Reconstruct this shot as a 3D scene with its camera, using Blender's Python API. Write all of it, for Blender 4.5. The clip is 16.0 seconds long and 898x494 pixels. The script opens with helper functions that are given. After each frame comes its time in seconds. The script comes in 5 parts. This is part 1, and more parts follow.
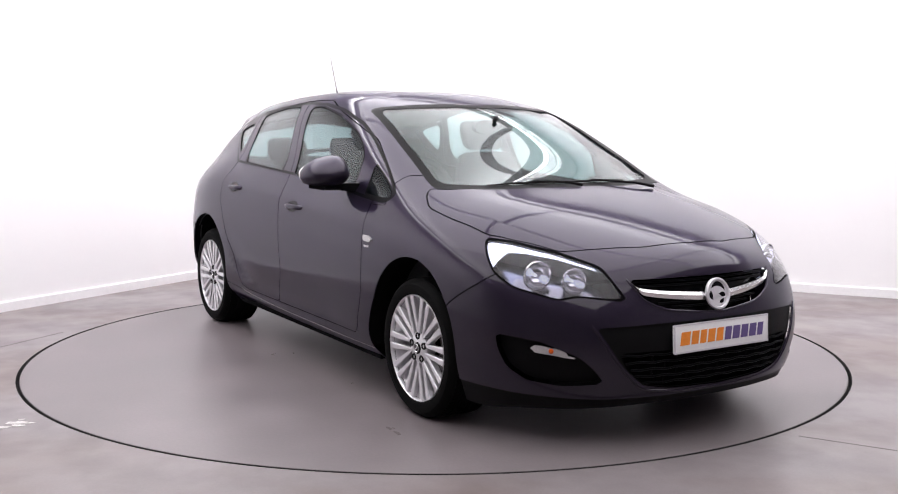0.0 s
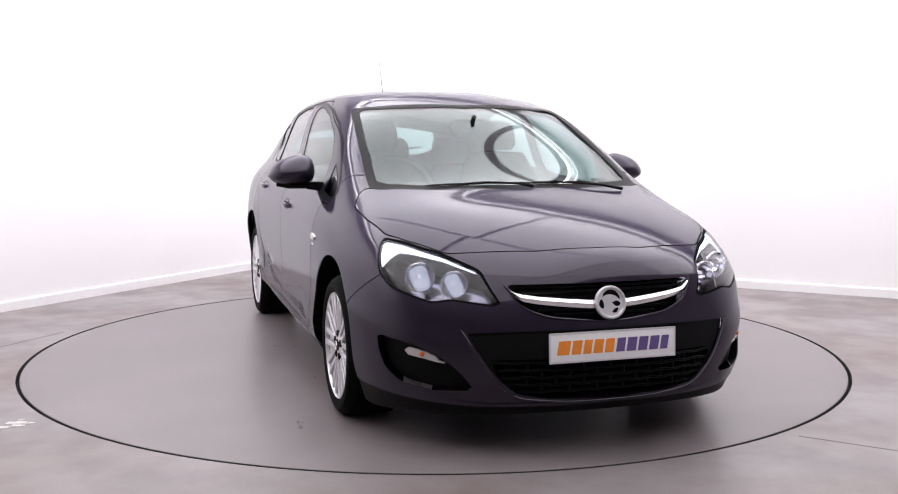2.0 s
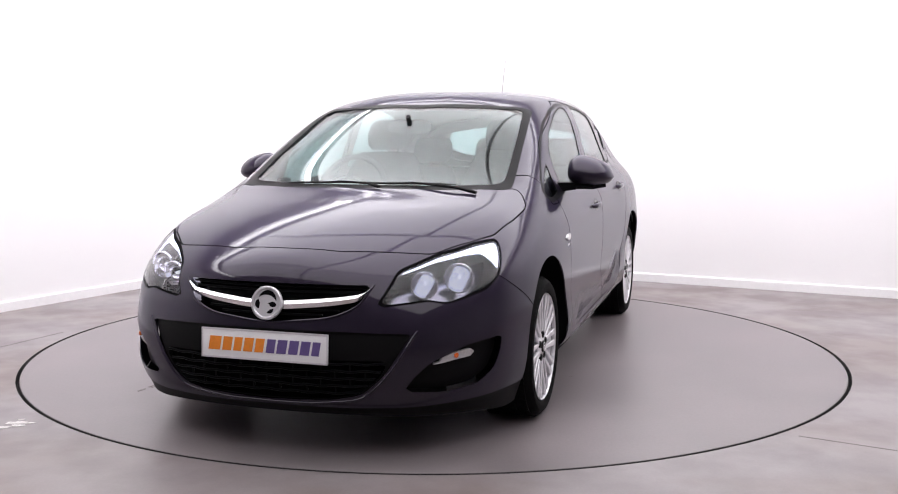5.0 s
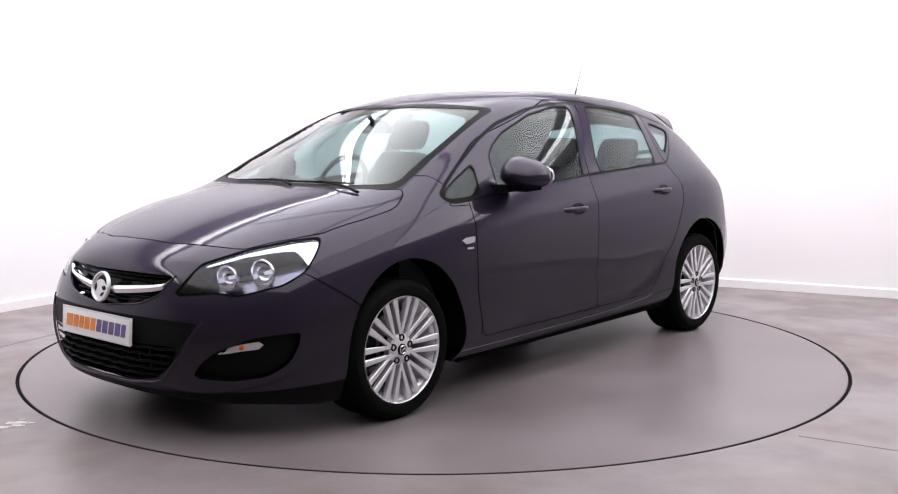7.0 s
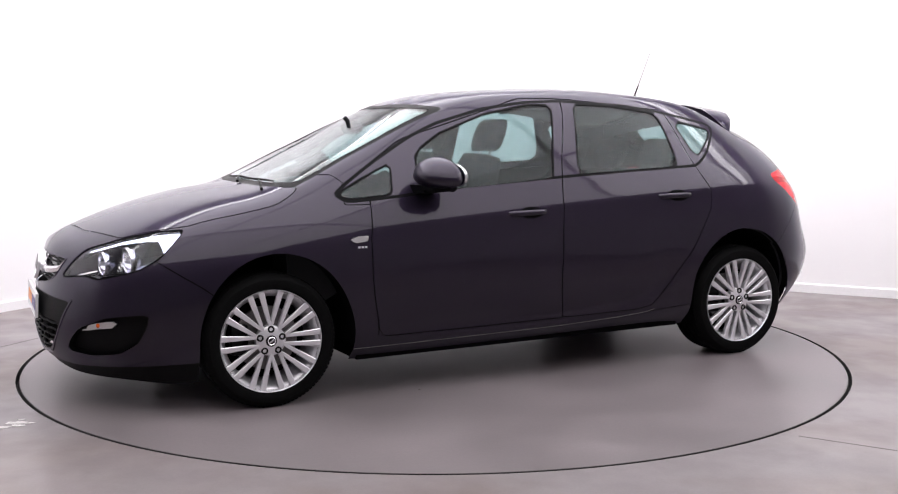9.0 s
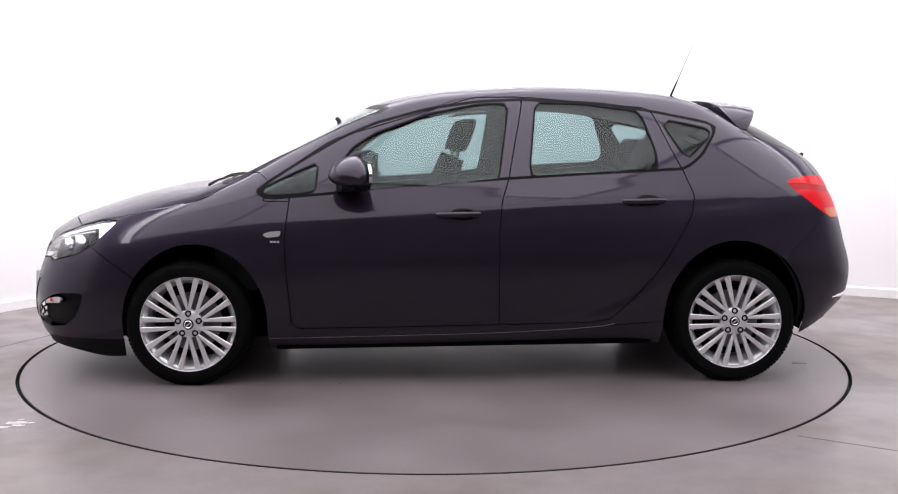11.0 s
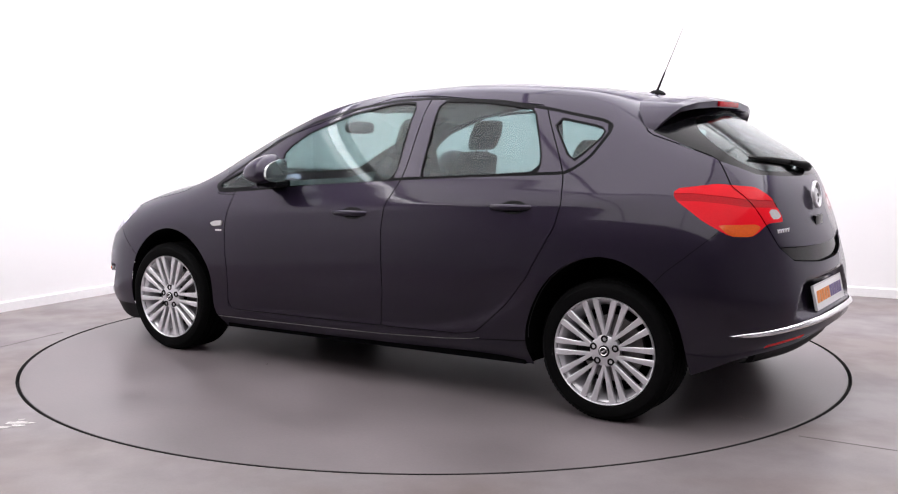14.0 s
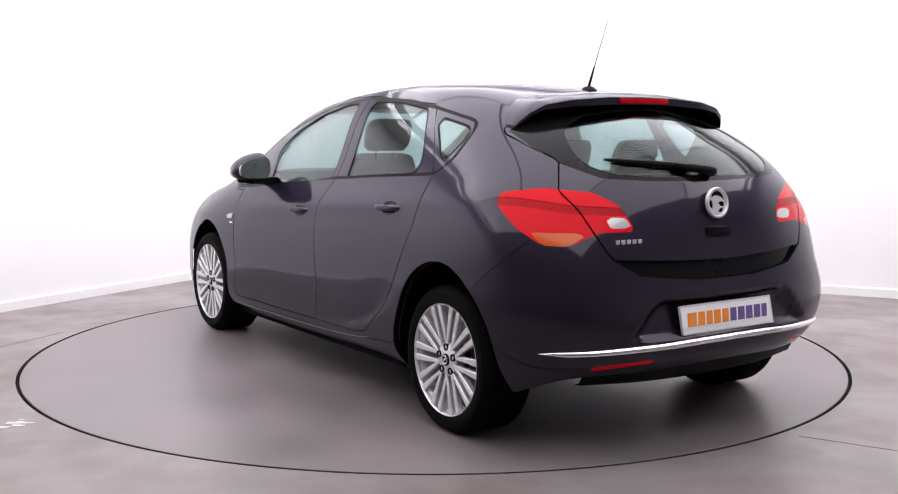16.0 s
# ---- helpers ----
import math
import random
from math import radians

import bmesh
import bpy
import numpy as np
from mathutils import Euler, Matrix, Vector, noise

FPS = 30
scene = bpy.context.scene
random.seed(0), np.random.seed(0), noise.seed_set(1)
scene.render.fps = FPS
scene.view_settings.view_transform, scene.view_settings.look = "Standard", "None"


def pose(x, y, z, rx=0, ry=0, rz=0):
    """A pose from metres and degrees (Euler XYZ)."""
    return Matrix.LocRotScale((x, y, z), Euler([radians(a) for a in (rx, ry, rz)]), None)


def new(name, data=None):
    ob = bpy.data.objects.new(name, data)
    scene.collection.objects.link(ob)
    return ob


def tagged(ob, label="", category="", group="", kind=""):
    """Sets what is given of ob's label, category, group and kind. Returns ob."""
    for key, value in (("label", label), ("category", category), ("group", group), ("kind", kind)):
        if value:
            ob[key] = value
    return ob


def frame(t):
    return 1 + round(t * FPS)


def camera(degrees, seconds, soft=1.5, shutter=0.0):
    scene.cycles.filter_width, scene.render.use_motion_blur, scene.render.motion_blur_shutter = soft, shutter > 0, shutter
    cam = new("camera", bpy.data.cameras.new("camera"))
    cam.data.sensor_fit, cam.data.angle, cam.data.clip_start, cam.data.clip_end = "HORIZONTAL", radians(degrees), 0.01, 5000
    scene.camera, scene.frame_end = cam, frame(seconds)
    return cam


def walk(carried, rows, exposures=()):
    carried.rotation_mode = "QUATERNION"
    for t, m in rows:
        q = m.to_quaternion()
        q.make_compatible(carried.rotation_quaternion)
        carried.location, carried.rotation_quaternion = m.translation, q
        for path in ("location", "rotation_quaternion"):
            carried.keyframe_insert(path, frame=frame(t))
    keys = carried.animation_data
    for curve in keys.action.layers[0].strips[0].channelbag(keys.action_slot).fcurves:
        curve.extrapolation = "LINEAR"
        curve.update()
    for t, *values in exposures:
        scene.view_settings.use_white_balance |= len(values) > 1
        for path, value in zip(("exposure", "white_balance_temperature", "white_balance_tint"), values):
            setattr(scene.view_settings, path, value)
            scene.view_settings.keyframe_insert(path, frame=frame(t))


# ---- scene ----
# ---- camera: on a fixed stand before the turntable ----
cam = camera(47.64, 16.0, 1.1)
STAND = pose(0, -5.812, 1.223, 90 - 6.31, -0.086, -0.724)
walk(cam, [(0.0, STAND), (16.0, STAND)])

# ---- light ----
world = bpy.data.worlds.new("world")
scene.world = world
world.use_nodes = True
world.node_tree.nodes["Background"].inputs[0].default_value = (0.9, 0.93, 1.0, 1)
world.node_tree.nodes["Background"].inputs[1].default_value = 0.05
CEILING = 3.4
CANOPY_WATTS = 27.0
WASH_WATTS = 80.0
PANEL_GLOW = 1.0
scene.view_settings.exposure = 0.0


# ---- materials ----
def material(name, base, rough=0.5, metal=0.0, coat=0.0, grain=0.0, grain_size=60.0, stain=0.0, stain_size=3.0, bump=0.0, spec=0.5, glow=None, power=0.0, coat_rough=0.09):
    m = bpy.data.materials.new(name)
    m.use_nodes = True
    t = m.node_tree
    b = t.nodes["Principled BSDF"]
    b.inputs["Roughness"].default_value = rough
    b.inputs["Metallic"].default_value = metal
    b.inputs["Coat Weight"].default_value = coat
    b.inputs["Coat Roughness"].default_value = coat_rough
    b.inputs["Specular IOR Level"].default_value = spec
    b.inputs["Base Color"].default_value = (*base, 1)
    if glow:
        b.inputs["Emission Color"].default_value = (*glow, 1)
        b.inputs["Emission Strength"].default_value = power
    if grain or stain or bump:
        at = t.nodes.new("ShaderNodeTexCoord").outputs["Object"]
        fine, wide = t.nodes.new("ShaderNodeTexNoise"), t.nodes.new("ShaderNodeTexNoise")
        fine.inputs["Scale"].default_value, fine.inputs["Detail"].default_value = grain_size, 4
        wide.inputs["Scale"].default_value, wide.inputs["Detail"].default_value = stain_size, 6
        t.links.new(at, fine.inputs["Vector"]), t.links.new(at, wide.inputs["Vector"])
        last = None
        for node, amount in ((fine, grain), (wide, stain)):
            if not amount:
                continue
            span = t.nodes.new("ShaderNodeMapRange")
            span.inputs["From Min"].default_value, span.inputs["From Max"].default_value = 0.3, 0.7
            span.inputs["To Min"].default_value, span.inputs["To Max"].default_value = 1 - amount, 1 + amount
            t.links.new(node.outputs["Fac"], span.inputs["Value"])
            mul = t.nodes.new("ShaderNodeMix")
            mul.data_type, mul.blend_type = "RGBA", "MULTIPLY"
            mul.inputs["Factor"].default_value = 1
            if last:
                t.links.new(last, mul.inputs[6])
            else:
                mul.inputs[6].default_value = (*base, 1)
            t.links.new(span.outputs[0], mul.inputs[7])
            last = mul.outputs[2]
        if last:
            t.links.new(last, b.inputs["Base Color"])
        if stain:
            rg = t.nodes.new("ShaderNodeMapRange")
            rg.inputs["From Min"].default_value, rg.inputs["From Max"].default_value = 0.3, 0.7
            rg.inputs["To Min"].default_value, rg.inputs["To Max"].default_value = rough * 0.85, rough * 1.15
            t.links.new(wide.outputs["Fac"], rg.inputs["Value"])
            t.links.new(rg.outputs[0], b.inputs["Roughness"])
        if bump:
            bn = t.nodes.new("ShaderNodeBump")
            bn.inputs["Strength"].default_value, bn.inputs["Distance"].default_value = bump, 0.002
            t.links.new(fine.outputs["Fac"], bn.inputs["Height"])
            t.links.new(bn.outputs[0], b.inputs["Normal"])
    return m


def edge_tint(m, tint):
    """The colour that a metallic flake coat keeps at flat angles."""
    m.node_tree.nodes["Principled BSDF"].inputs["Specular Tint"].default_value = (*tint, 1)


def glass(name, tint, rough=0.0):
    """Thin sheet glass: a tinted clear sheet with a polished face that shines more at a flat angle."""
    m = bpy.data.materials.new(name)
    m.use_nodes = True
    t = m.node_tree
    t.nodes.remove(t.nodes["Principled BSDF"])
    see, shine, mix, edge, power, span = (t.nodes.new("ShaderNode" + k) for k in ("BsdfTransparent", "BsdfGlossy", "MixShader", "LayerWeight", "Math", "Math"))
    see.inputs[0].default_value = (*tint, 1)
    shine.inputs[0].default_value = (1, 1, 1, 1)
    shine.inputs["Roughness"].default_value = rough
    edge.inputs[0].default_value = 0.5
    power.operation, span.operation = "POWER", "MULTIPLY_ADD"
    power.inputs[1].default_value = 5
    span.inputs[1].default_value, span.inputs[2].default_value = 0.75, 0.024
    t.links.new(edge.outputs["Facing"], power.inputs[0]), t.links.new(power.outputs[0], span.inputs[0])
    t.links.new(span.outputs[0], mix.inputs[0]), t.links.new(see.outputs[0], mix.inputs[1]), t.links.new(shine.outputs[0], mix.inputs[2])
    t.links.new(mix.outputs[0], t.nodes["Material Output"].inputs[0])
    return m


PAINT = material("metallic_paint", (0.0216, 0.0162, 0.0298), 0.42, 0.75, 0.75, grain=0.08, grain_size=900, spec=0.2, coat_rough=0.06)
edge_tint(PAINT, (0.38, 0.35, 0.50))
WALL = material("white_wall_paint", (0.86, 0.85, 0.86), 0.6, grain=0.01, grain_size=300, stain=0.012, stain_size=1.2, bump=0.05)
DRAPE = material("grey_wall_paint", (0.46, 0.44, 0.48), 0.8, grain=0.05, grain_size=200, stain=0.1, stain_size=1.0, bump=0.05, spec=0.2)
CEIL = material("white_ceiling_paint", (0.74, 0.73, 0.75), 0.7, grain=0.02, grain_size=200, stain=0.02, stain_size=1.0)
SKIRT = material("white_gloss_board", (0.84, 0.83, 0.84), 0.35, grain=0.02, grain_size=40)


def concrete(name, pale, brown, rough, seed):
    """Sealed concrete: grey and brown clouds, trowel smudges and fine grain."""
    m = bpy.data.materials.new(name)
    m.use_nodes = True
    t = m.node_tree
    b = t.nodes["Principled BSDF"]
    b.inputs["Specular IOR Level"].default_value = 0.5
    at = t.nodes.new("ShaderNodeTexCoord").outputs["Object"]

    def noise(size, detail, warp, shift):
        place = t.nodes.new("ShaderNodeMapping")
        place.inputs["Location"].default_value = (seed + shift, shift * 2.3, seed)
        place.inputs["Rotation"].default_value = (0, 0, 0.5 * shift)
        place.inputs["Scale"].default_value = (1.0, 1.0 + 0.8 * (shift % 2), 1.0)
        n = t.nodes.new("ShaderNodeTexNoise")
        n.inputs["Scale"].default_value, n.inputs["Detail"].default_value, n.inputs["Distortion"].default_value = size, detail, warp
        t.links.new(at, place.inputs[0]), t.links.new(place.outputs[0], n.inputs["Vector"])
        return n.outputs["Fac"]

    def span(value, low, high, out_low, out_high):
        r = t.nodes.new("ShaderNodeMapRange")
        for k, v in zip(("From Min", "From Max", "To Min", "To Max"), (low, high, out_low, out_high)):
            r.inputs[k].default_value = v
        t.links.new(value, r.inputs["Value"])
        return r.outputs[0]

    def mix(kind, factor, a, c):
        n = t.nodes.new("ShaderNodeMix")
        n.data_type, n.blend_type = "RGBA", kind
        for slot, v in ((0, factor), (6, a), (7, c)):
            if isinstance(v, (int, float)):
                n.inputs[slot].default_value = v
            elif isinstance(v, tuple):
                n.inputs[slot].default_value = (*v, 1)
            else:
                t.links.new(v, n.inputs[slot])
        return n.outputs[2]

    clouds, smudges, fine = noise(0.8, 5, 0.0, 1), noise(3.5, 3, 0.0, 2), noise(85.0, 4, 0.0, 4)
    c = mix("MIX", span(clouds, 0.42, 0.62, 0.0, 1.0), pale, brown)
    c = mix("MULTIPLY", 1.0, c, span(smudges, 0.33, 0.68, 0.90, 1.08))
    c = mix("MULTIPLY", 1.0, c, span(fine, 0.3, 0.7, 0.96, 1.04))
    t.links.new(c, b.inputs["Base Color"])
    t.links.new(span(smudges, 0.35, 0.65, rough * 1.2, rough * 0.85), b.inputs["Roughness"])
    bn = t.nodes.new("ShaderNodeBump")
    bn.inputs["Strength"].default_value, bn.inputs["Distance"].default_value = 0.02, 0.002
    t.links.new(fine, bn.inputs["Height"]), t.links.new(bn.outputs[0], b.inputs["Normal"])
    return m


FLOOR = concrete("polished_concrete", (0.215, 0.190, 0.196), (0.172, 0.138, 0.132), 0.36, 3.0)
DISC = material("turntable_concrete", (0.180, 0.157, 0.163), 0.34, grain=0.04, grain_size=70, stain=0.24, stain_size=1.4, bump=0.04, spec=0.45)
# near black, holds the shade inside the gap round the turntable
PIT = material("groove_shade", (0.012, 0.012, 0.012), 0.9, grain=0.2)
SMEAR = material("white_scuff", (0.6, 0.58, 0.57), 0.8, grain=0.3, grain_size=120)
DUST = material("grey_scuff", (0.27, 0.24, 0.24), 0.8, grain=0.3, grain_size=120)
DARKMARK = material("dark_rub", (0.155, 0.135, 0.135), 0.6, grain=0.3, grain_size=90)
BLACK = material("black_plastic", (0.004, 0.0038, 0.0045), 0.55, grain=0.15, grain_size=400, bump=0.1, spec=0.1)
SATIN = material("satin_black_trim", (0.005, 0.005, 0.006), 0.4, grain=0.1, grain_size=300, spec=0.05)
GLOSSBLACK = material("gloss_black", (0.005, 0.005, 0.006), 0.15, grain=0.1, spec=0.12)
SEAM = material("panel_gap", (0.003, 0.003, 0.0035), 0.9, grain=0.1, spec=0.05)
RUBBER = material("tyre_rubber", (0.004, 0.004, 0.0042), 0.72, grain=0.2, grain_size=250, bump=0.25, spec=0.06)
ALLOY = material("silver_alloy", (0.74, 0.73, 0.76), 0.3, 0.45, 0.3, grain=0.03, grain_size=500)
DARKALLOY = material("dark_wheel_well", (0.015, 0.015, 0.016), 0.5, 0.3, grain=0.2, spec=0.2)
STEEL = material("brake_steel", (0.22, 0.21, 0.21), 0.4, 0.9, grain=0.15, grain_size=200)
CHROME = material("chrome", (0.88, 0.88, 0.90), 0.16, 1.0, grain=0.01)
FABRIC = material("dark_seat_fabric", (0.018, 0.019, 0.022), 0.9, grain=0.12, grain_size=350, stain=0.1, stain_size=8, bump=0.12, spec=0.2)
CABIN = material("dark_cabin_plastic", (0.022, 0.023, 0.025), 0.65, grain=0.08, grain_size=300, bump=0.05, spec=0.25)
LINING = material("grey_headlining", (0.25, 0.25, 0.245), 0.95, grain=0.1, grain_size=400)
RED = material("red_lamp_plastic", (0.70, 0.008, 0.018), 0.15, grain=0.05, grain_size=220, spec=0.12, coat_rough=0.03)
WINERED = material("ribbed_red_reflector", (0.42, 0.004, 0.010), 0.22, spec=0.12, grain=0.2, grain_size=260, bump=0.3, coat_rough=0.03)
DEEPRED = material("deep_red_reflector", (0.75, 0.003, 0.006), 0.2, grain=0.15, grain_size=300, spec=0.2)
AMBER = material("amber_lamp_plastic", (0.62, 0.10, 0.012), 0.15, coat=0.2, grain=0.12, grain_size=160)
CLEARLENS = material("white_lamp_plastic", (0.55, 0.54, 0.54), 0.15, 0.4, 0.7, grain=0.12, grain_size=200)
PLATE = material("white_plate", (0.88, 0.88, 0.89), 0.3, coat=0.4, grain=0.02, grain_size=80)
ORANGE = material("orange_print", (0.86, 0.27, 0.03), 0.4, grain=0.08, grain_size=40)
PURPLE = material("purple_print", (0.13, 0.09, 0.26), 0.4, grain=0.08, grain_size=40)
BEAM = material("lit_lamp", (0.9, 0.9, 0.95), 0.2, glow=(0.80, 0.86, 1.0), power=0.5)
DAYLAMP = material("lit_lamp_strip", (0.9, 0.9, 0.95), 0.2, glow=(0.72, 0.76, 1.0), power=2.4)
BOWL = material("lamp_bowl", (0.82, 0.82, 0.86), 0.10, 1.0, grain=0.05, grain_size=80)
LAMPBACK = material("lamp_housing", (0.24, 0.235, 0.27), 0.2, 1.0, 0.1, grain=0.1, grain_size=80)
SCREEN = glass("windscreen_glass", (0.76, 0.85, 0.84))
SIDEGLASS = glass("side_glass", (0.68, 0.765, 0.765))
LENS = glass("lamp_lens", (0.95, 0.95, 0.98))
MIRROR = material("mirror_glass", (0.75, 0.80, 0.80), 0.02, 1.0, grain=0.01)
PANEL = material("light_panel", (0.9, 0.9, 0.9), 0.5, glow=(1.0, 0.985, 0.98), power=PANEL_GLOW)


# ---- mesh helpers ----
def finish(me, mat, smooth=True, angle=40):
    me.materials.append(mat)
    if smooth:
        me.shade_smooth()
        me.set_sharp_from_angle(angle=radians(angle))
    return me


def part(name, bm, mat, parent=None, label="", smooth=True, angle=40, m=None):
    """Links a bmesh as one mesh object under a thing or a part."""
    bmesh.ops.recalc_face_normals(bm, faces=bm.faces)
    me = bpy.data.meshes.new(name)
    bm.to_mesh(me)
    bm.free()
    ob = new(name, finish(me, mat, smooth, angle))
    ob.parent = parent
    if m is not None:
        ob.matrix_basis = m
    return tagged(ob, label)


def block(bm, lo, hi, bevel=0.0, m=None, segments=2):
    c = [(a + b) / 2 for a, b in zip(lo, hi)]
    got = bmesh.ops.create_cube(bm, size=1, matrix=Matrix.Translation(c) @ Matrix.Diagonal([b - a for a, b in zip(lo, hi)] + [1]))
    vs = got["verts"]
    if bevel:
        es = list({e for v in vs for e in v.link_edges})
        out = bmesh.ops.bevel(bm, geom=es, offset=bevel, segments=segments, affect="EDGES", profile=0.6)
        vs = list({v for v in out["verts"]} | {v for v in vs if v.is_valid})
    if m is not None:
        bmesh.ops.transform(bm, matrix=m, verts=vs)
    return vs


def lathe(bm, profile, steps=48, m=None, closed=False):
    """Turns rows of (radius, along) about the y axis."""
    rings = []
    for r, y in profile:
        rings.append([bm.verts.new((r * math.cos(a), y, r * math.sin(a))) for a in (2 * math.pi * k / steps for k in range(steps))] if r > 1e-5 else [bm.verts.new((0, y, 0))])
    pairs = list(zip(rings, rings[1:])) + ([(rings[-1], rings[0])] if closed else [])
    for a, b in pairs:
        for k in range(steps):
            j = (k + 1) % steps
            if len(a) == 1 and len(b) == 1:
                continue
            if len(a) == 1:
                bm.faces.new((a[0], b[k], b[j]))
            elif len(b) == 1:
                bm.faces.new((a[k], b[0], a[j]))
            else:
                bm.faces.new((a[k], b[k], b[j], a[j]))
    if m is not None:
        bmesh.ops.transform(bm, matrix=m, verts=[v for r in rings for v in r])


def tube(bm, path, radius, sides=8, caps=True):
    """A round bar along points; radius is one number or one for each point."""
    pts = [Vector(p) for p in path]
    rad = radius if isinstance(radius, (list, tuple)) else [radius] * len(pts)
    rings, up = [], None
    for i, p in enumerate(pts):
        d = (pts[min(i + 1, len(pts) - 1)] - pts[max(i - 1, 0)]).normalized()
        if up is None:
            up = d.orthogonal().normalized()
        up = (up - d * up.dot(d)).normalized()
        side = d.cross(up)
        rings.append([bm.verts.new(p + (up * math.cos(a) + side * math.sin(a)) * rad[i]) for a in (2 * math.pi * k / sides for k in range(sides))])
    for a, b in zip(rings, rings[1:]):
        for k in range(sides):
            bm.faces.new((a[k], a[(k + 1) % sides], b[(k + 1) % sides], b[k]))
    if caps:
        bm.faces.new(rings[0][::-1]), bm.faces.new(rings[-1])


def loft(bm, rows, close_rows=True, caps=True):
    """Skins rows of points of one length; each row is a ring."""
    rings = [[bm.verts.new(p) for p in row] for row in rows]
    n = len(rings[0])
    for a, b in zip(rings, rings[1:]):
        for k in range(n if close_rows else n - 1):
            bm.faces.new((a[k], a[(k + 1) % n], b[(k + 1) % n], b[k]))
    if caps and close_rows:
        bm.faces.new(rings[0][::-1]), bm.faces.new(rings[-1])


def rounded(w, h, power=3.0, n=24):
    """A rounded rectangle as n points (a, b), half sizes w and h."""
    out = []
    for k in range(n):
        a = 2 * math.pi * k / n
        c, s = math.cos(a), math.sin(a)
        out.append((w * math.copysign(abs(c) ** (2 / power), c), h * math.copysign(abs(s) ** (2 / power), s)))
    return out


# ---- room ----
CORNER, ALONG, BACK = Vector((-1.204, 4.203, 0)), Vector((0.883, -0.469, 0)).normalized(), Vector((-0.508, -0.861, 0)).normalized()
FAR_R, FAR_L = CORNER + ALONG * 11, CORNER + BACK * 13
FAR = FAR_R + BACK * 13
RING = 2.239


def wall(name, a, b, height, thick, label, mat):
    d = (b - a).normalized()
    out = Vector((-d.y, d.x, 0))
    if out.dot(a - Vector((0, -2, 0))) < 0:
        out = -out
    bm = bmesh.new()
    a2, b2 = a - d * thick, b + d * thick
    loft(bm, [[a2, b2, b2 + out * thick, a2 + out * thick], [p + Vector((0, 0, height)) for p in (a2, b2, b2 + out * thick, a2 + out * thick)]])
    return tagged(part(name, bm, mat, smooth=False), label, "wall", kind="structure"), d, out


def skirting(name, a, b, label):
    d = (b - a).normalized()
    out = Vector((-d.y, d.x, 0))
    if out.dot(a - Vector((0, -2, 0))) < 0:
        out = -out
    prof = [(0.0, 0.0), (-0.016, 0.0), (-0.016, 0.062), (-0.012, 0.070), (0.0, 0.072)]
    bm = bmesh.new()
    loft(bm, [[p + out * x + Vector((0, 0, z)) for x, z in prof] for p in (a + d * 0.017, b - d * 0.017)])
    return tagged(part(name, bm, SKIRT, smooth=False), label, "skirting board", kind="structure")


def build_room():
    for k, (a, b) in enumerate(((FAR_L, CORNER), (CORNER, FAR_R), (FAR_R, FAR), (FAR, FAR_L)), 1):
        wall("wall_%d" % k, a, b, CEILING, 0.12, "plain white painted studio wall" if k < 3 else "plain grey studio wall behind the camera", WALL if k < 3 else DRAPE)
        if k < 3:
            skirting("baseboard_%d" % k, a, b, "low white gloss skirting board along the wall")
    bm = bmesh.new()
    n = 160
    inner = [bm.verts.new((math.cos(2 * math.pi * k / n) * (RING + 0.012), math.sin(2 * math.pi * k / n) * (RING + 0.012), 0)) for k in range(n)]
    mid = [bm.verts.new((v.co.x * 1.8, v.co.y * 1.8, 0)) for v in inner]
    outer = [bm.verts.new((v.co.x * 9, v.co.y * 9, 0)) for v in inner]
    for k in range(n):
        j = (k + 1) % n
        bm.faces.new((inner[k], inner[j], mid[j], mid[k]))
        bm.faces.new((mid[k], mid[j], outer[j], outer[k]))
    ob = part("floor", bm, FLOOR, smooth=False)
    tagged(ob, "grey-brown polished concrete studio floor with faint stains", "floor", kind="structure")
    bm = bmesh.new()
    lathe(bm, [(RING + 0.012, 0.0435), (RING + 0.012, 0.0), (RING - 0.3, 0.0), (RING - 0.3, -0.02), (RING + 0.04, -0.02), (RING + 0.04, 0.0435)], 160, pose(0, 0, -0.045, 90), True)
    tagged(part("groove_bed", bm, PIT, smooth=False), "dark bed under the gap round the turntable", "groove", kind="structure")
    bm = bmesh.new()
    c = (CORNER + FAR) / 2
    loft(bm, [[p + (p - c) * 0.02 + Vector((0, 0, z)) for p in (CORNER, FAR_R, FAR, FAR_L)] for z in (CEILING, CEILING + 0.1)])
    tagged(part("ceiling", bm, CEIL, smooth=False), "plain white studio ceiling", "ceiling", kind="structure")


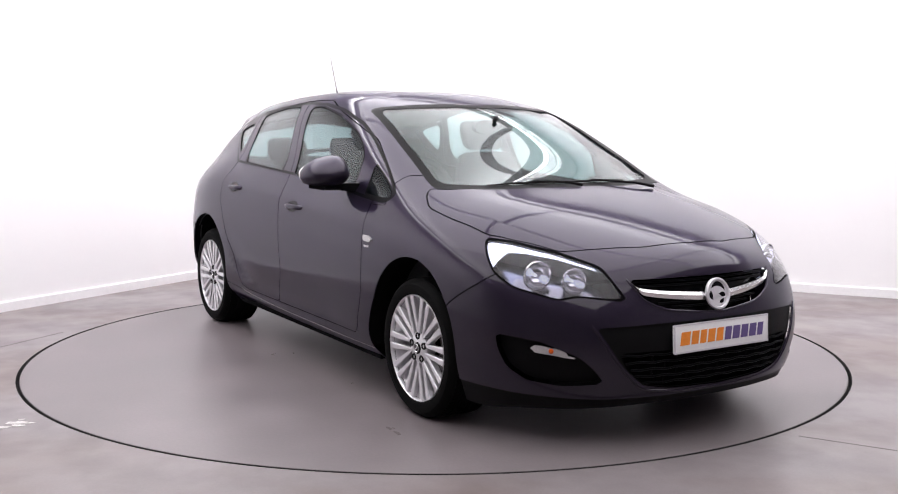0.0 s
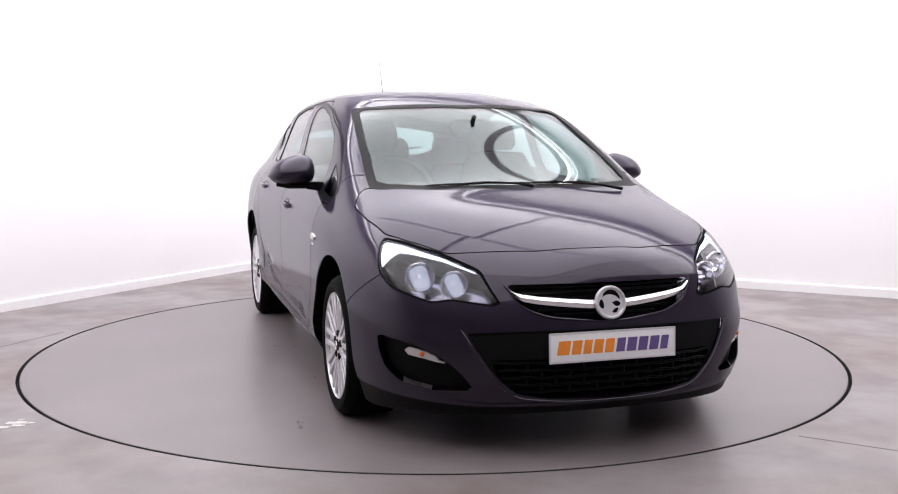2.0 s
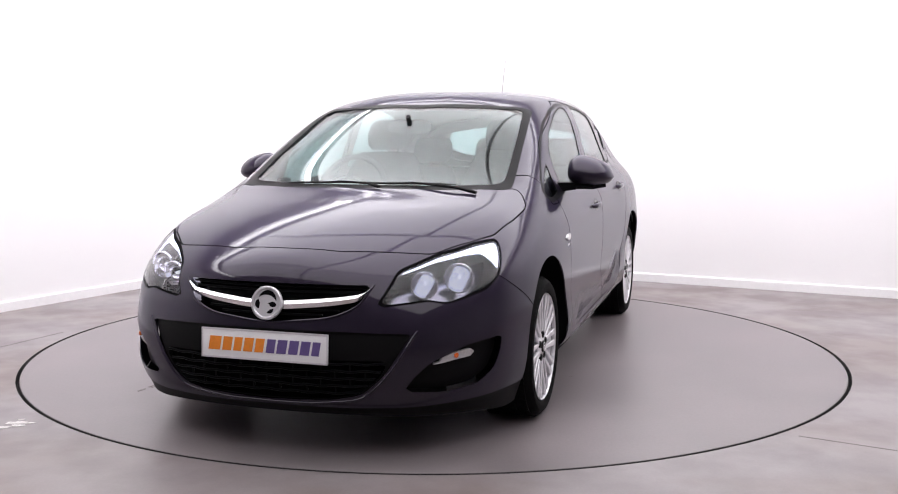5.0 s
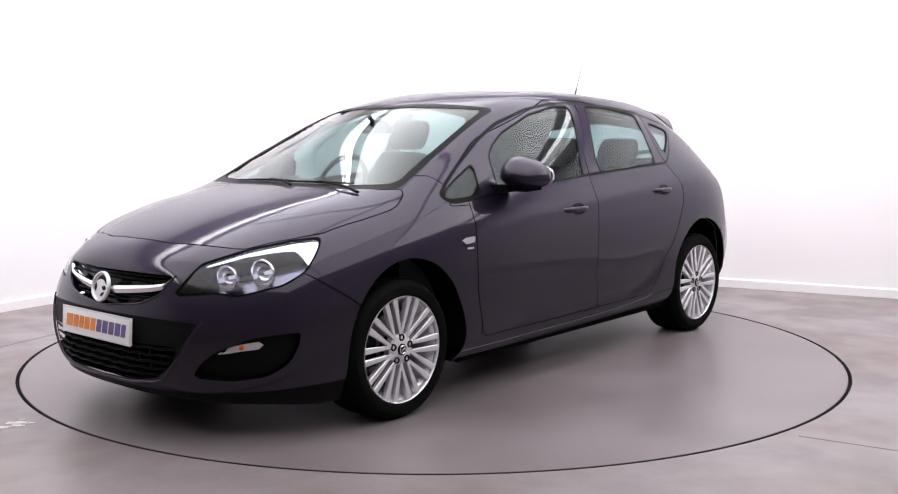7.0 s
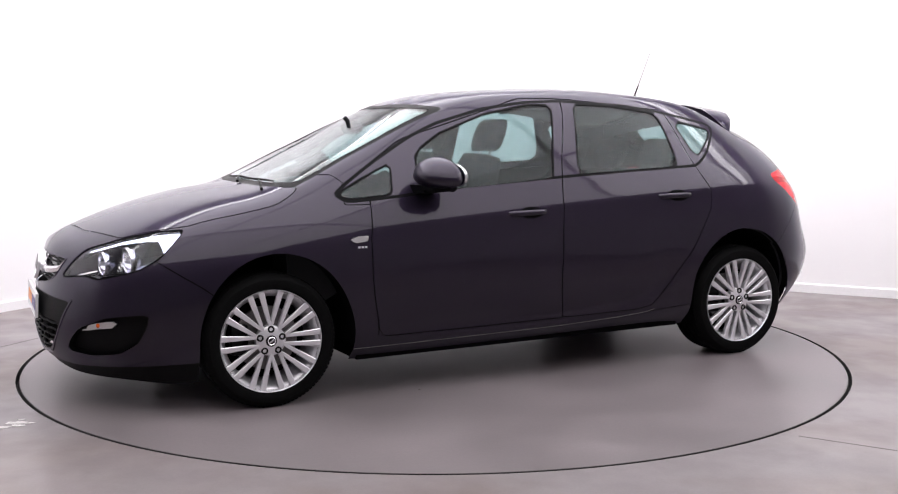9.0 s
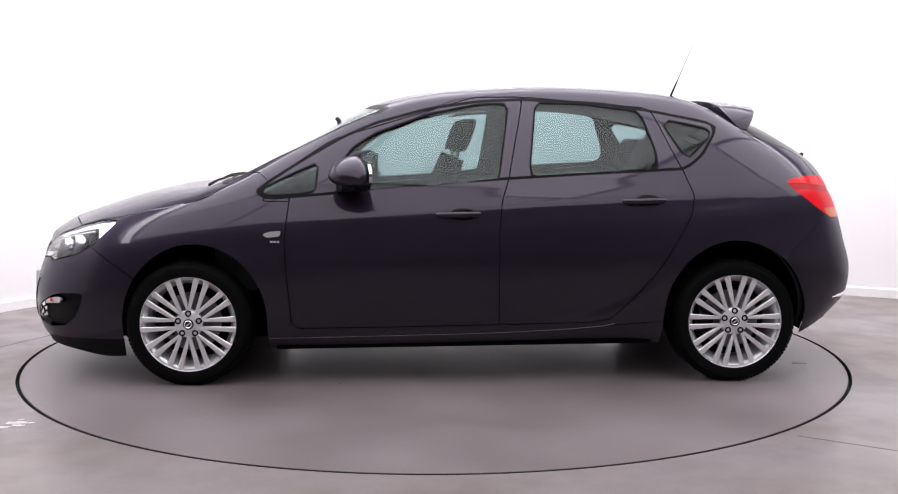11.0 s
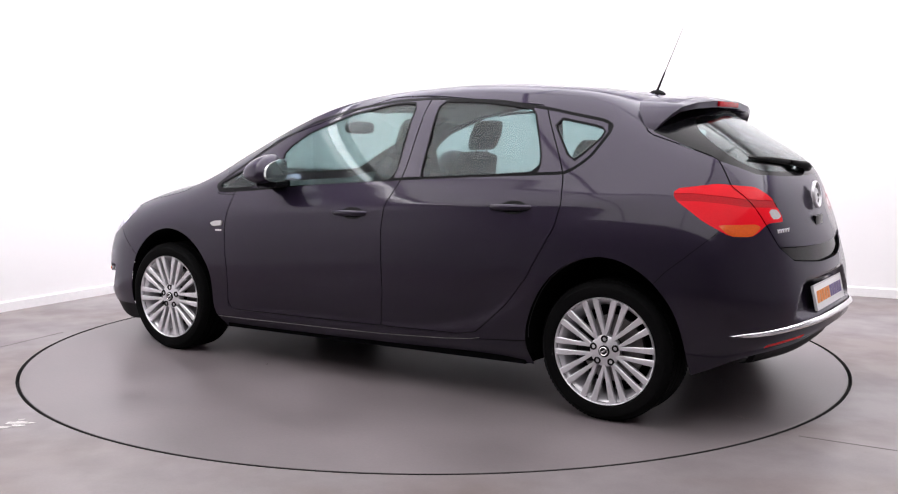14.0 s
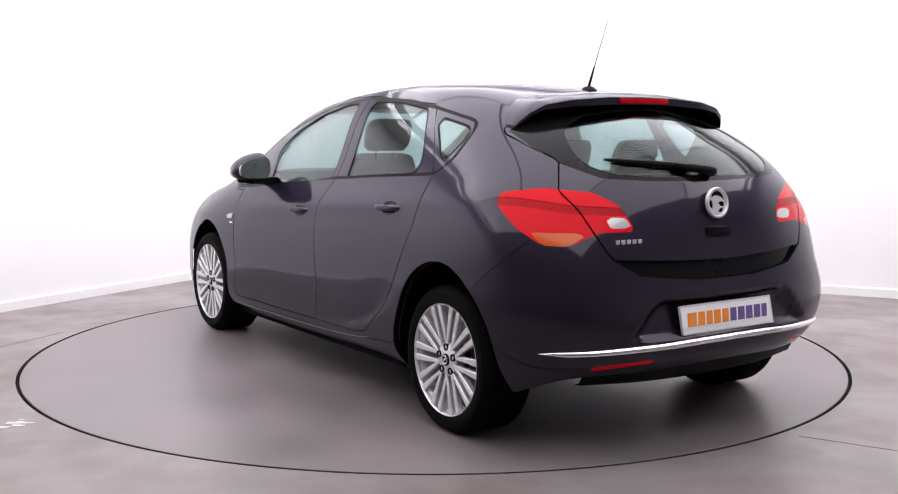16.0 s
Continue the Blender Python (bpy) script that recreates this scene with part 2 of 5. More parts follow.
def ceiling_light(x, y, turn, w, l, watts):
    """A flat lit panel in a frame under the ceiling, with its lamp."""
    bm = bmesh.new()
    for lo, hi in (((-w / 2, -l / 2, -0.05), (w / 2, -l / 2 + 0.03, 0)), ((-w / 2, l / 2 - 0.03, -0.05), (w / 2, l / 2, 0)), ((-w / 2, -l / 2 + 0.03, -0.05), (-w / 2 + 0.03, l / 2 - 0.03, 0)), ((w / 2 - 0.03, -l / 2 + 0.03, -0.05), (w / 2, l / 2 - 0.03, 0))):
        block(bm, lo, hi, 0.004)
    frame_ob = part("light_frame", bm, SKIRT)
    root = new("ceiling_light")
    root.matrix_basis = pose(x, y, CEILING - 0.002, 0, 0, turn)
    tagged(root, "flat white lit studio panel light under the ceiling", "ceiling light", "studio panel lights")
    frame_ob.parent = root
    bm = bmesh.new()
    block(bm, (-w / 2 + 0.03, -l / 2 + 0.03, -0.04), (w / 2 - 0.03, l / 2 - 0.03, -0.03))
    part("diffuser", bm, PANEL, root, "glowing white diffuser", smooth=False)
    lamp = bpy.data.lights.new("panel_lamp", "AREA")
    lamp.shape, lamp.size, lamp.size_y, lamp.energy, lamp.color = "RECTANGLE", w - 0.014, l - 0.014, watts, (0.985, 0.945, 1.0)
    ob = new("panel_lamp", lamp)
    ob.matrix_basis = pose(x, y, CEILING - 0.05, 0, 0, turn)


def wall_light(a, b):
    """A long unseen trough, added under the ceiling to brighten wall a to b."""
    mid, d = (a + b) / 2, (b - a).normalized()
    inward = Vector((-d.y, d.x, 0))
    if inward.dot(Vector((0, -2, 0)) - mid) < 0:
        inward = -inward
    at = mid + inward * 1.15 + Vector((0, 0, CEILING - 0.40))
    aim = mid + Vector((0, 0, 0.6))
    z = (at - aim).normalized()
    m = Matrix((d, z.cross(d), z)).transposed().to_4x4()
    m.translation = at
    length = (b - a).length
    root = tagged(new("wall_light"), "long white trough light, added out of view to brighten the studio wall", "wall light", "wall washing lights")
    root.matrix_basis = m
    bm = bmesh.new()
    for lo, hi in (((-length / 2, -0.26, 0.0), (length / 2, 0.26, 0.02)), ((-length / 2, -0.27, -0.08), (length / 2, -0.25, 0.02)), ((-length / 2, 0.25, -0.08), (length / 2, 0.27, 0.02))):
        block(bm, lo, hi, 0.004)
    part("trough", bm, SKIRT, root)
    bm = bmesh.new()
    block(bm, (-length / 2 + 0.02, -0.245, -0.006), (length / 2 - 0.02, 0.245, -0.002))
    part("diffuser", bm, PANEL, root, "glowing white diffuser", smooth=False)
    lamp = bpy.data.lights.new("wall_lamp", "AREA")
    lamp.shape, lamp.size, lamp.size_y, lamp.energy, lamp.color = "RECTANGLE", length - 0.06, 0.48, WASH_WATTS, (0.99, 0.955, 1.0)
    ob = new("wall_lamp", lamp)
    ob.matrix_basis = m @ Matrix.Translation((0, 0, -0.012))


def build_turntable():
    bm = bmesh.new()
    r = RING - 0.006
    lathe(bm, [(0, -0.03), (r, -0.03), (r, -0.004), (r - 0.003, 0.0), (1.2, 0.0), (0, 0.0)], 160, pose(0, 0, 0, 90))
    ob = part("turntable", bm, DISC, smooth=False)
    # the gap's shade, put on the disc's edge as a black ring
    bm = bmesh.new()
    lathe(bm, [(r + 0.0005, -0.029), (r + 0.002, -0.028), (r + 0.002, -0.0015), (r + 0.0005, -0.001)], 160, pose(0, 0, 0, 90), True)
    part("edge_shade", bm, PIT, ob, "black ring standing for the gap's shade round the disc", smooth=False)
    return tagged(ob, "round flush concrete-grey turntable disc set in the floor", "turntable")


build_room()
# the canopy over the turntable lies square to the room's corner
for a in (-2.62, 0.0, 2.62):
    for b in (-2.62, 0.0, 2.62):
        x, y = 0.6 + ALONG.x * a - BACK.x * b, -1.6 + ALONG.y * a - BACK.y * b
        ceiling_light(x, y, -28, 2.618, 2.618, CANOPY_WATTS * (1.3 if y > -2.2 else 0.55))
wall_light(CORNER + BACK * 0.6, CORNER + BACK * 8.0)
wall_light(CORNER + ALONG * 0.6, CORNER + ALONG * 8.0)
turntable = build_turntable()

# ---- car: the body's form ----
# Body lines of the car's left half from the nose round to the tail, metres from the front axle: x forward, y left, z up.
LINE_A = [(0.86, 0, 0.17), (0.84, 0.3, 0.17), (0.76, 0.55, 0.165), (0.58, 0.72, 0.152), (0.4, 0.8, 0.135), (0, 0.82, 0.19), (-0.45, 0.795, 0.17), (-1, 0.79, 0.17), (-1.55, 0.79, 0.18), (-2.1, 0.79, 0.19), (-2.6, 0.83, 0.2), (-3.0, 0.8, 0.22), (-3.21, 0.68, 0.3), (-3.33, 0.4, 0.32), (-3.37, 0, 0.33)]
LINE_B = [(0.915, 0, 0.245), (0.893, 0.3, 0.245), (0.795, 0.56, 0.25), (0.62, 0.75, 0.27), (0.42, 0.838, 0.28), (0, 0.87, 0.27), (-0.45, 0.88, 0.25), (-1, 0.88, 0.255), (-1.55, 0.88, 0.265), (-2.1, 0.88, 0.28), (-2.6, 0.885, 0.29), (-3, 0.865, 0.33), (-3.265, 0.71, 0.385), (-3.41, 0.4, 0.395), (-3.452, 0, 0.4)]
LINE_C = [(0.925, 0, 0.42), (0.905, 0.31, 0.42), (0.812, 0.572, 0.43), (0.63, 0.755, 0.45), (0.41, 0.848, 0.47), (0, 0.888, 0.5), (-0.45, 0.893, 0.5), (-1.0, 0.874, 0.48), (-1.55, 0.874, 0.48), (-2.1, 0.882, 0.5), (-2.6, 0.905, 0.52), (-3.02, 0.88, 0.52), (-3.295, 0.735, 0.53), (-3.39, 0.4, 0.53), (-3.41, 0, 0.53)]
LINE_D = [(0.9, 0, 0.565), (0.868, 0.3, 0.555), (0.782, 0.575, 0.55), (0.62, 0.745, 0.56), (0.4, 0.842, 0.58), (0, 0.888, 0.62), (-0.45, 0.894, 0.63), (-1, 0.884, 0.64), (-1.55, 0.882, 0.66), (-2.1, 0.885, 0.69), (-2.6, 0.897, 0.71), (-3.015, 0.875, 0.71), (-3.268, 0.715, 0.7), (-3.36, 0.4, 0.69), (-3.4, 0, 0.69)]
LINE_E = [(0.865, 0, 0.675), (0.835, 0.3, 0.66), (0.725, 0.56, 0.66), (0.58, 0.73, 0.67), (0.39, 0.812, 0.7), (0, 0.868, 0.755), (-0.45, 0.878, 0.79), (-1, 0.868, 0.82), (-1.55, 0.866, 0.855), (-2.1, 0.866, 0.89), (-2.6, 0.858, 0.91), (-2.985, 0.842, 0.91), (-3.215, 0.7, 0.89), (-3.295, 0.4, 0.88), (-3.33, 0, 0.88)]
LINE_F = [(0.845, 0, 0.71), (0.82, 0.3, 0.7), (0.655, 0.53, 0.732), (0.5, 0.67, 0.775), (0.3, 0.748, 0.82), (0, 0.785, 0.878), (-0.4, 0.785, 0.965), (-1, 0.768, 0.985), (-1.55, 0.776, 1.015), (-2.1, 0.776, 1.04), (-2.6, 0.756, 1.06), (-2.95, 0.735, 1.055), (-3.142, 0.622, 1.05), (-3.238, 0.38, 1.05), (-3.278, 0, 1.05)]
LINE_G = [(0.8, 0, 0.755), (0.745, 0.27, 0.75), (0.58, 0.44, 0.793), (0.42, 0.52, 0.84), (0.25, 0.56, 0.89), (-0.05, 0.62, 0.945), (-0.45, 0.668, 1.11), (-1.0, 0.607, 1.343), (-1.55, 0.59, 1.413), (-2.1, 0.59, 1.411), (-2.55, 0.59, 1.356), (-2.79, 0.605, 1.25), (-2.93, 0.535, 1.225), (-3.03, 0.32, 1.215), (-3.062, 0, 1.215)]
LINE_K = [(0.777, 0, 0.77), (0.69, 0.15, 0.795), (0.53, 0.25, 0.845), (0.375, 0.3, 0.888), (0.21, 0.33, 0.925), (-0.08, 0.38, 0.97), (-0.47, 0.42, 1.14), (-0.965, 0.41, 1.38), (-1.55, 0.39, 1.46), (-2.1, 0.39, 1.457), (-2.52, 0.38, 1.41), (-2.73, 0.36, 1.343), (-2.85, 0.31, 1.308), (-2.945, 0.18, 1.292), (-2.965, 0, 1.292)]
LINE_H = [(0.75, 0, 0.783), (0.63, 0, 0.822), (0.47, 0, 0.875), (0.32, 0, 0.917), (0.15, 0, 0.955), (-0.1, 0, 0.985), (-0.45, 0, 1.175), (-0.93, 0, 1.403), (-1.55, 0, 1.476), (-2.1, 0, 1.47), (-2.5, 0, 1.433), (-2.68, 0, 1.405), (-2.77, 0, 1.39), (-2.83, 0, 1.375), (-2.86, 0, 1.36)]
LINES = [LINE_A, LINE_B, LINE_C, LINE_D, LINE_E, LINE_F, LINE_G, LINE_K, LINE_H]


def spline(pts, steps, closed=False):
    """Chord-length Catmull-Rom through rows of points, axis 0; the first and last rows are ghosts."""
    p = np.asarray(pts, float)
    n = len(p)
    gap = np.maximum(np.linalg.norm(np.diff(p, axis=0), axis=-1), 1e-4)[..., None]
    slope = np.diff(p, axis=0) / gap
    tan = (slope[1:] * gap[:-1] + slope[:-1] * gap[1:]) / (gap[1:] + gap[:-1])
    out = []
    for i in range(1, n - 2):
        s = np.arange(steps) / steps
        s = s.reshape((-1,) + (1,) * (p.ndim - 1))
        h = gap[i]
        out.append((2 * s**3 - 3 * s**2 + 1) * p[i] + (s**3 - 2 * s**2 + s) * h * tan[i - 1] + (3 * s**2 - 2 * s**3) * p[i + 1] + (s**3 - s**2) * h * tan[i])
    out.append(p[n - 2][None])
    return np.concatenate(out)


def shell_grid(nu=12, nv=9, plain=False):
    """Points of the body's left half, [along, up, xyz]."""
    flip = np.array([1, -1, 1.0])
    c = np.array(LINES, float).transpose(1, 0, 2)
    c = np.concatenate([c[1:2] * flip, c, c[-2:-1] * flip])
    c = spline(c, nu).transpose(1, 0, 2)
    low = 2 * c[:1] - c[1:2]
    c = np.concatenate([low, c, c[-2:-1] * flip])
    g = spline(c, nv).transpose(1, 0, 2).copy()
    if plain:
        return g
    # the hollow above the sill, with its crease rising towards the rear wheel
    x, z = g[..., 0], g[..., 2]
    crease = np.interp(-x, (0.5, 1.5, 1.85, 2.05, 2.2, 2.3), (0.300, 0.312, 0.335, 0.385, 0.46, 0.55))
    ends = np.clip((-x - 0.50) / 0.35, 0, 1) * np.clip((2.34 + x) / 0.25, 0, 1)
    up = (z - crease) / 0.19
    scoop = np.where(up > 0, np.clip(1 - up, 0, 1) ** 1.6, np.clip(1 + up * 7, 0, 1)) * (g[..., 1] > 0.6) * ends
    g[..., 1] -= 0.016 * scoop
    # the shoulder crease from the front wing through the handles to the tail light
    ridge = 0.857 + (-x - 1.312) * 0.070
    off = z - ridge
    fade = np.clip((-x - 0.35) / 0.5, 0, 1) * np.clip((2.98 + x) / 0.25, 0, 1) * (g[..., 1] > 0.6)
    g[..., 1] += 0.006 * fade * np.clip(1 - np.where(off > 0, off / 0.075, -off / 0.06), 0, 1)
    # the niche of the rear number plate
    z, half = g[..., 2], np.interp(g[..., 2], (0.44, 0.60), (0.52, 0.37))
    niche = np.clip((0.605 - z) / 0.03, 0, 1) * np.clip((z - 0.446) / 0.025, 0, 1) * np.clip((half - g[..., 1]) / 0.06, 0, 1) * (g[..., 0] < -3.2)
    g[..., 0] += 0.042 * niche * niche * (3 - 2 * niche)
    return g


def grid_normals(g):
    """Outward directions of a grid of points."""
    nrm = np.cross(np.gradient(g, axis=0), np.gradient(g, axis=1))
    nrm /= np.maximum(np.linalg.norm(nrm, axis=2, keepdims=True), 1e-9)
    way = np.sign((nrm * (g - np.array([-1.3, 0, 0.6]))).sum(2, keepdims=True))
    return nrm * np.where(way == 0, 1, way)


def even_out(nrm, sigma):
    """Fairs the panels' curvature: directions averaged over neighbours, mirrored at the car's middle."""
    n = int(3 * sigma)
    w = np.exp(-0.5 * (np.arange(-n, n + 1) / sigma) ** 2)
    w /= w.sum()
    flip = np.array([1, -1, 1.0])
    wide = np.concatenate([nrm[n:0:-1] * flip, nrm, nrm[-2:-n - 2:-1] * flip])
    out = sum(wide[k:k + len(nrm)] * w[k] for k in range(2 * n + 1))
    low = np.repeat(out[:, :1], n, axis=1)
    wide = np.concatenate([low, out, out[:, -2:-n - 2:-1] * flip], axis=1)
    out = sum(wide[:, k:k + nrm.shape[1]] * w[k] for k in range(2 * n + 1))
    return out / np.maximum(np.linalg.norm(out, axis=2, keepdims=True), 1e-9)


class Sheet:
    """The body's skin as polygons with labels, which outlines cut into panels."""

    def __init__(self):
        g = shell_grid()
        fair, full = grid_normals(shell_grid(plain=True)), grid_normals(g)
        nrm = even_out(fair, 6.0) + (full - fair)
        for k in (0, -1):
            nrm[k, :, 1] = 0
        nrm[:, -1, 1] = 0
        nrm /= np.maximum(np.linalg.norm(nrm, axis=2, keepdims=True), 1e-9)
        self.co = [tuple(p) for p in g.reshape(-1, 3)]
        self.no = [tuple(p) for p in nrm.reshape(-1, 3)]
        a, b = g.shape[:2]
        self.polys = [[(i * b + j, (i + 1) * b + j, (i + 1) * b + j + 1, i * b + j + 1), "body"] for i in range(a - 1) for j in range(b - 1)]

    def cut(self, dist, where, wanted, inside):
        """Faces labelled as wanted, at places that suit where, become inside where dist is below 0."""
        co = np.array(self.co)
        d = dist(co)
        ok = where(co)
        d = np.where(np.abs(d) < 1e-5, 1e-5, d)
        made, out = {}, []

        def crossing(i, j):
            key = (min(i, j), max(i, j))
            if key not in made:
                s = d[i] / (d[i] - d[j])
                made[key] = len(self.co)
                self.co.append(tuple(p + (q - p) * s for p, q in zip(self.co[i], self.co[j])))
                n = Vector([p + (q - p) * s for p, q in zip(self.no[i], self.no[j])])
                self.no.append(tuple(n.normalized()))
            return made[key]

        for ids, lab in self.polys:
            if lab not in wanted or not all(ok[k] for k in ids):
                out.append([ids, lab])
                continue
            neg = [d[k] < 0 for k in ids]
            if all(neg):
                out.append([ids, inside])
            elif not any(neg):
                out.append([ids, lab])
            else:
                a, b = [], []
                for k, i in enumerate(ids):
                    j = ids[(k + 1) % len(ids)]
                    (a if d[i] < 0 else b).append(i)
                    if (d[i] < 0) != (d[j] < 0):
                        x = crossing(i, j)
                        a.append(x), b.append(x)
                if len(a) > 2:
                    out.append([tuple(a), inside])
                if len(b) > 2:
                    out.append([tuple(b), lab])
        self.polys = out

    def panel(self, dist, where, wanted, inside, gap=0.0025):
        """As cut, with a joint of twice gap round the panel."""
        self.cut(lambda c: dist(c) - gap, where, wanted, "joint")
        self.cut(lambda c: dist(c) + gap, where, ("joint",), "new")
        for row in self.polys:
            if row[1] == "new":
                row[1] = inside
            elif row[1] == "joint":
                row[1] = "seam"


def smooth_outline(pts, fillet):
    """Rounds each corner of a closed outline by about fillet metres."""
    if not fillet:
        return pts
    out = []
    for k, b in enumerate(pts):
        a, c = Vector(pts[k - 1]), Vector(pts[(k + 1) % len(pts)])
        b = Vector(b)
        p = b + (a - b).normalized() * min(fillet, (a - b).length * 0.45)
        q = b + (c - b).normalized() * min(fillet, (c - b).length * 0.45)
        for t in (0, 0.25, 0.5, 0.75, 1):
            out.append(tuple(p * (1 - t) ** 2 + b * 2 * t * (1 - t) + q * t * t))
    return out


def outline(pts, a, b, fillet=0.02):
    """Signed distance to a closed outline in the plane of the directions a and b."""
    p = np.array(smooth_outline(pts, fillet))
    q = np.roll(p, -1, axis=0)
    a, b = np.array(a, float), np.array(b, float)

    def dist(co):
        x, y = co @ a, co @ b
        best, inside = np.full(len(co), 1e9), np.zeros(len(co), bool)
        for (x0, y0), (x1, y1) in zip(p, q):
            ex, ey = x1 - x0, y1 - y0
            s = np.clip(((x - x0) * ex + (y - y0) * ey) / max(ex * ex + ey * ey, 1e-12), 0, 1)
            best = np.minimum(best, np.hypot(x - x0 - s * ex, y - y0 - s * ey))
            if y0 != y1:
                inside ^= ((y0 > y) != (y1 > y)) & (x < (x1 - x0) * (y - y0) / (y1 - y0) + x0)
        return np.where(inside, -best, best)

    return dist


X, Y, Z = (1, 0, 0), (0, 1, 0), (0, 0, 1)
S = 0.7071
FRONT_DIAG, REAR_DIAG = (-S, S, 0), (S, S, 0)
ARCHES = ((-0.035, 0.31, 0.352, 0.388), (-2.68, 0.31, 0.360, 0.402))
NOT_VOID = ("body", "trim", "pillar")


def arch(cx, cz, a, b):
    def dist(co):
        x, z = co[:, 0] - cx, co[:, 2] - cz
        up = (np.hypot(x / a, z / b) - 1) * (a + b) / 2
        return np.where(z > 0, up, np.abs(x) - a)
    return dist


def side(co):
    return (co[:, 1] > 0.45) & (co[:, 0] < 0.55) & (co[:, 0] > -3.16)


def nose(co):
    return co[:, 0] > 0.12


def tail(co):
    return co[:, 0] < -2.55


def any_place(co):
    return co[:, 0] < 9


def build_sheet():
    s = Sheet()
    for a in ARCHES:
        s.cut(arch(*a), side, ("body",), "void")
    # side windows: rubber surround, pillars and panes
    dlo = [(-.314, .947), (-.373, .906), (-.65, .926), (-.936, .957), (-1.462, .995), (-1.965, 1.026), (-2.449, 1.049), (-2.545, 1.119), (-2.622, 1.242), (-2.627, 1.264), (-2.589, 1.291), (-2.292, 1.349), (-2.038, 1.386), (-1.636, 1.406), (-1.424, 1.396), (-1.168, 1.359), (-.898, 1.285), (-.735, 1.213), (-.523, 1.089), (-.388, 1.0)]
    around = outline(dlo, X, Z, 0.03)
    s.cut(around, side, ("body",), "trim")
    s.cut(lambda c: around(c) + 0.014, side, ("trim",), "pillar")
    panes = {
        "pane_tri": [(-.345, .947), (-.385, .929), (-.61, .945), (-.625, 1.082), (-.472, 1.013)],
        "pane_front": [(-.775, .950), (-.765, 1.133), (-.907, 1.226), (-1.175, 1.322), (-1.429, 1.372), (-1.566, 1.376), (-1.512, 1.006), (-1.23, .980)],
        "pane_rear": [(-1.672, 1.020), (-1.710, 1.380), (-1.945, 1.373), (-2.230, 1.337), (-2.300, 1.134), (-2.305, 1.057)],
        "pane_quarter": [(-2.335, 1.300), (-2.579, 1.252), (-2.588, 1.226), (-2.471, 1.112), (-2.449, 1.119)],
    }
    for name, pts in panes.items():
        d = outline(pts, X, Z, 0.022)
        s.cut(lambda c: d(c) - 0.009, side, ("pillar", "trim"), "trim")
        s.cut(d, side, ("trim",), name)
    # bonnet, cowl and windscreen
    bonnet = [(.745, -.3), (.745, 0), (.713, .225), (.590, .555), (.447, .668), (.335, .728), (.133, .758), (-.061, .769), (-.153, .729), (-.185, .690), (-.135, .62), (-.085, .34), (-.06, 0), (-.06, -.3)]
    s.panel(outline(bonnet, X, Y, 0.025), lambda c: (c[:, 2] > 0.6) & (c[:, 0] > -0.35), ("body",), "bonnet", 0.003)
    screen = [(-.055, -.3), (-.055, 0), (-.08, .34), (-.13, .60), (-.170, .675), (-.30, .664), (-.60, .630), (-.985, .585), (-.945, .42), (-.905, .268), (-.855, 0), (-.855, -.3)]
    d = outline(screen, X, Y, 0.025)
    s.cut(d, lambda c: (c[:, 2] > 0.85) & (c[:, 0] > -1.2), ("body", "seam"), "screen_frame")
    pane = [(-.110, -.3), (-.110, 0), (-.135, .34), (-.175, .58), (-.205, .630), (-.35, .617), (-.60, .590), (-.935, .548), (-.90, .42), (-.855, .26), (-.815, 0), (-.815, -.3)]
    s.cut(outline(pane, X, Y, 0.025), lambda c: (c[:, 2] > 0.85) & (c[:, 0] > -1.2), ("screen_frame",), "windscreen")
    # headlight, grilles and fog recess
    lamp = [(.282, .806), (.262, .744), (.225, .683), (.144, .636), (-.045, .594), (-.112, .609), (-.297, .588), (-.245, .650), (-.19, .709), (-.006, .763), (.165, .797)]
    s.panel(outline(lamp, FRONT_DIAG, Z, 0.025), lambda c: (c[:, 0] > 0.3) & (c[:, 1] > 0.3), ("body", "seam", "bonnet"), "headlight", 0.004)
    strip = [(.287, .815), (.165, .804), (-.006, .770), (-.20, .712), (-.205, .700), (-.02, .749), (.10, .768), (.180, .772), (.222, .735), (.235, .705), (.262, .744)]
    s.cut(outline(strip, FRONT_DIAG, Z, 0.01), lambda c: (c[:, 0] > 0.3) & (c[:, 1] > 0.3), ("headlight",), "day_strip")
    grille = [(.392, .664), (.345, .592), (.275, .556), (.134, .534), (0, .524), (-.3, .524), (-.3, .667), (0, .667), (.2, .667)]
    s.cut(outline(grille, Y, Z, 0.025), nose, ("body",), "grille")
    lower = [(.563, .500), (.482, .360), (.448, .317), (.375, .253), (.253, .231), (0, .220), (-.3, .220), (-.3, .509), (0, .509), (.283, .507)]
    d = outline(lower, Y, Z, 0.025)
    s.cut(d, nose, ("body",), "lower_lip")
    s.cut(lambda c: d(c) + 0.009, nose, ("lower_lip",), "lower_panel")
    mesh = [(.472, .392), (.440, .325), (.365, .262), (.25, .242), (0, .232), (-.3, .232), (-.3, .396), (0, .396)]
    s.cut(outline(mesh, Y, Z, 0.025), nose, ("lower_panel",), "lower_mesh")
    fog = [(.208, .452), (.200, .398), (.160, .326), (.077, .279), (-.064, .262), (-.222, .274), (-.185, .330), (-.128, .381), (.016, .434), (.10, .445)]
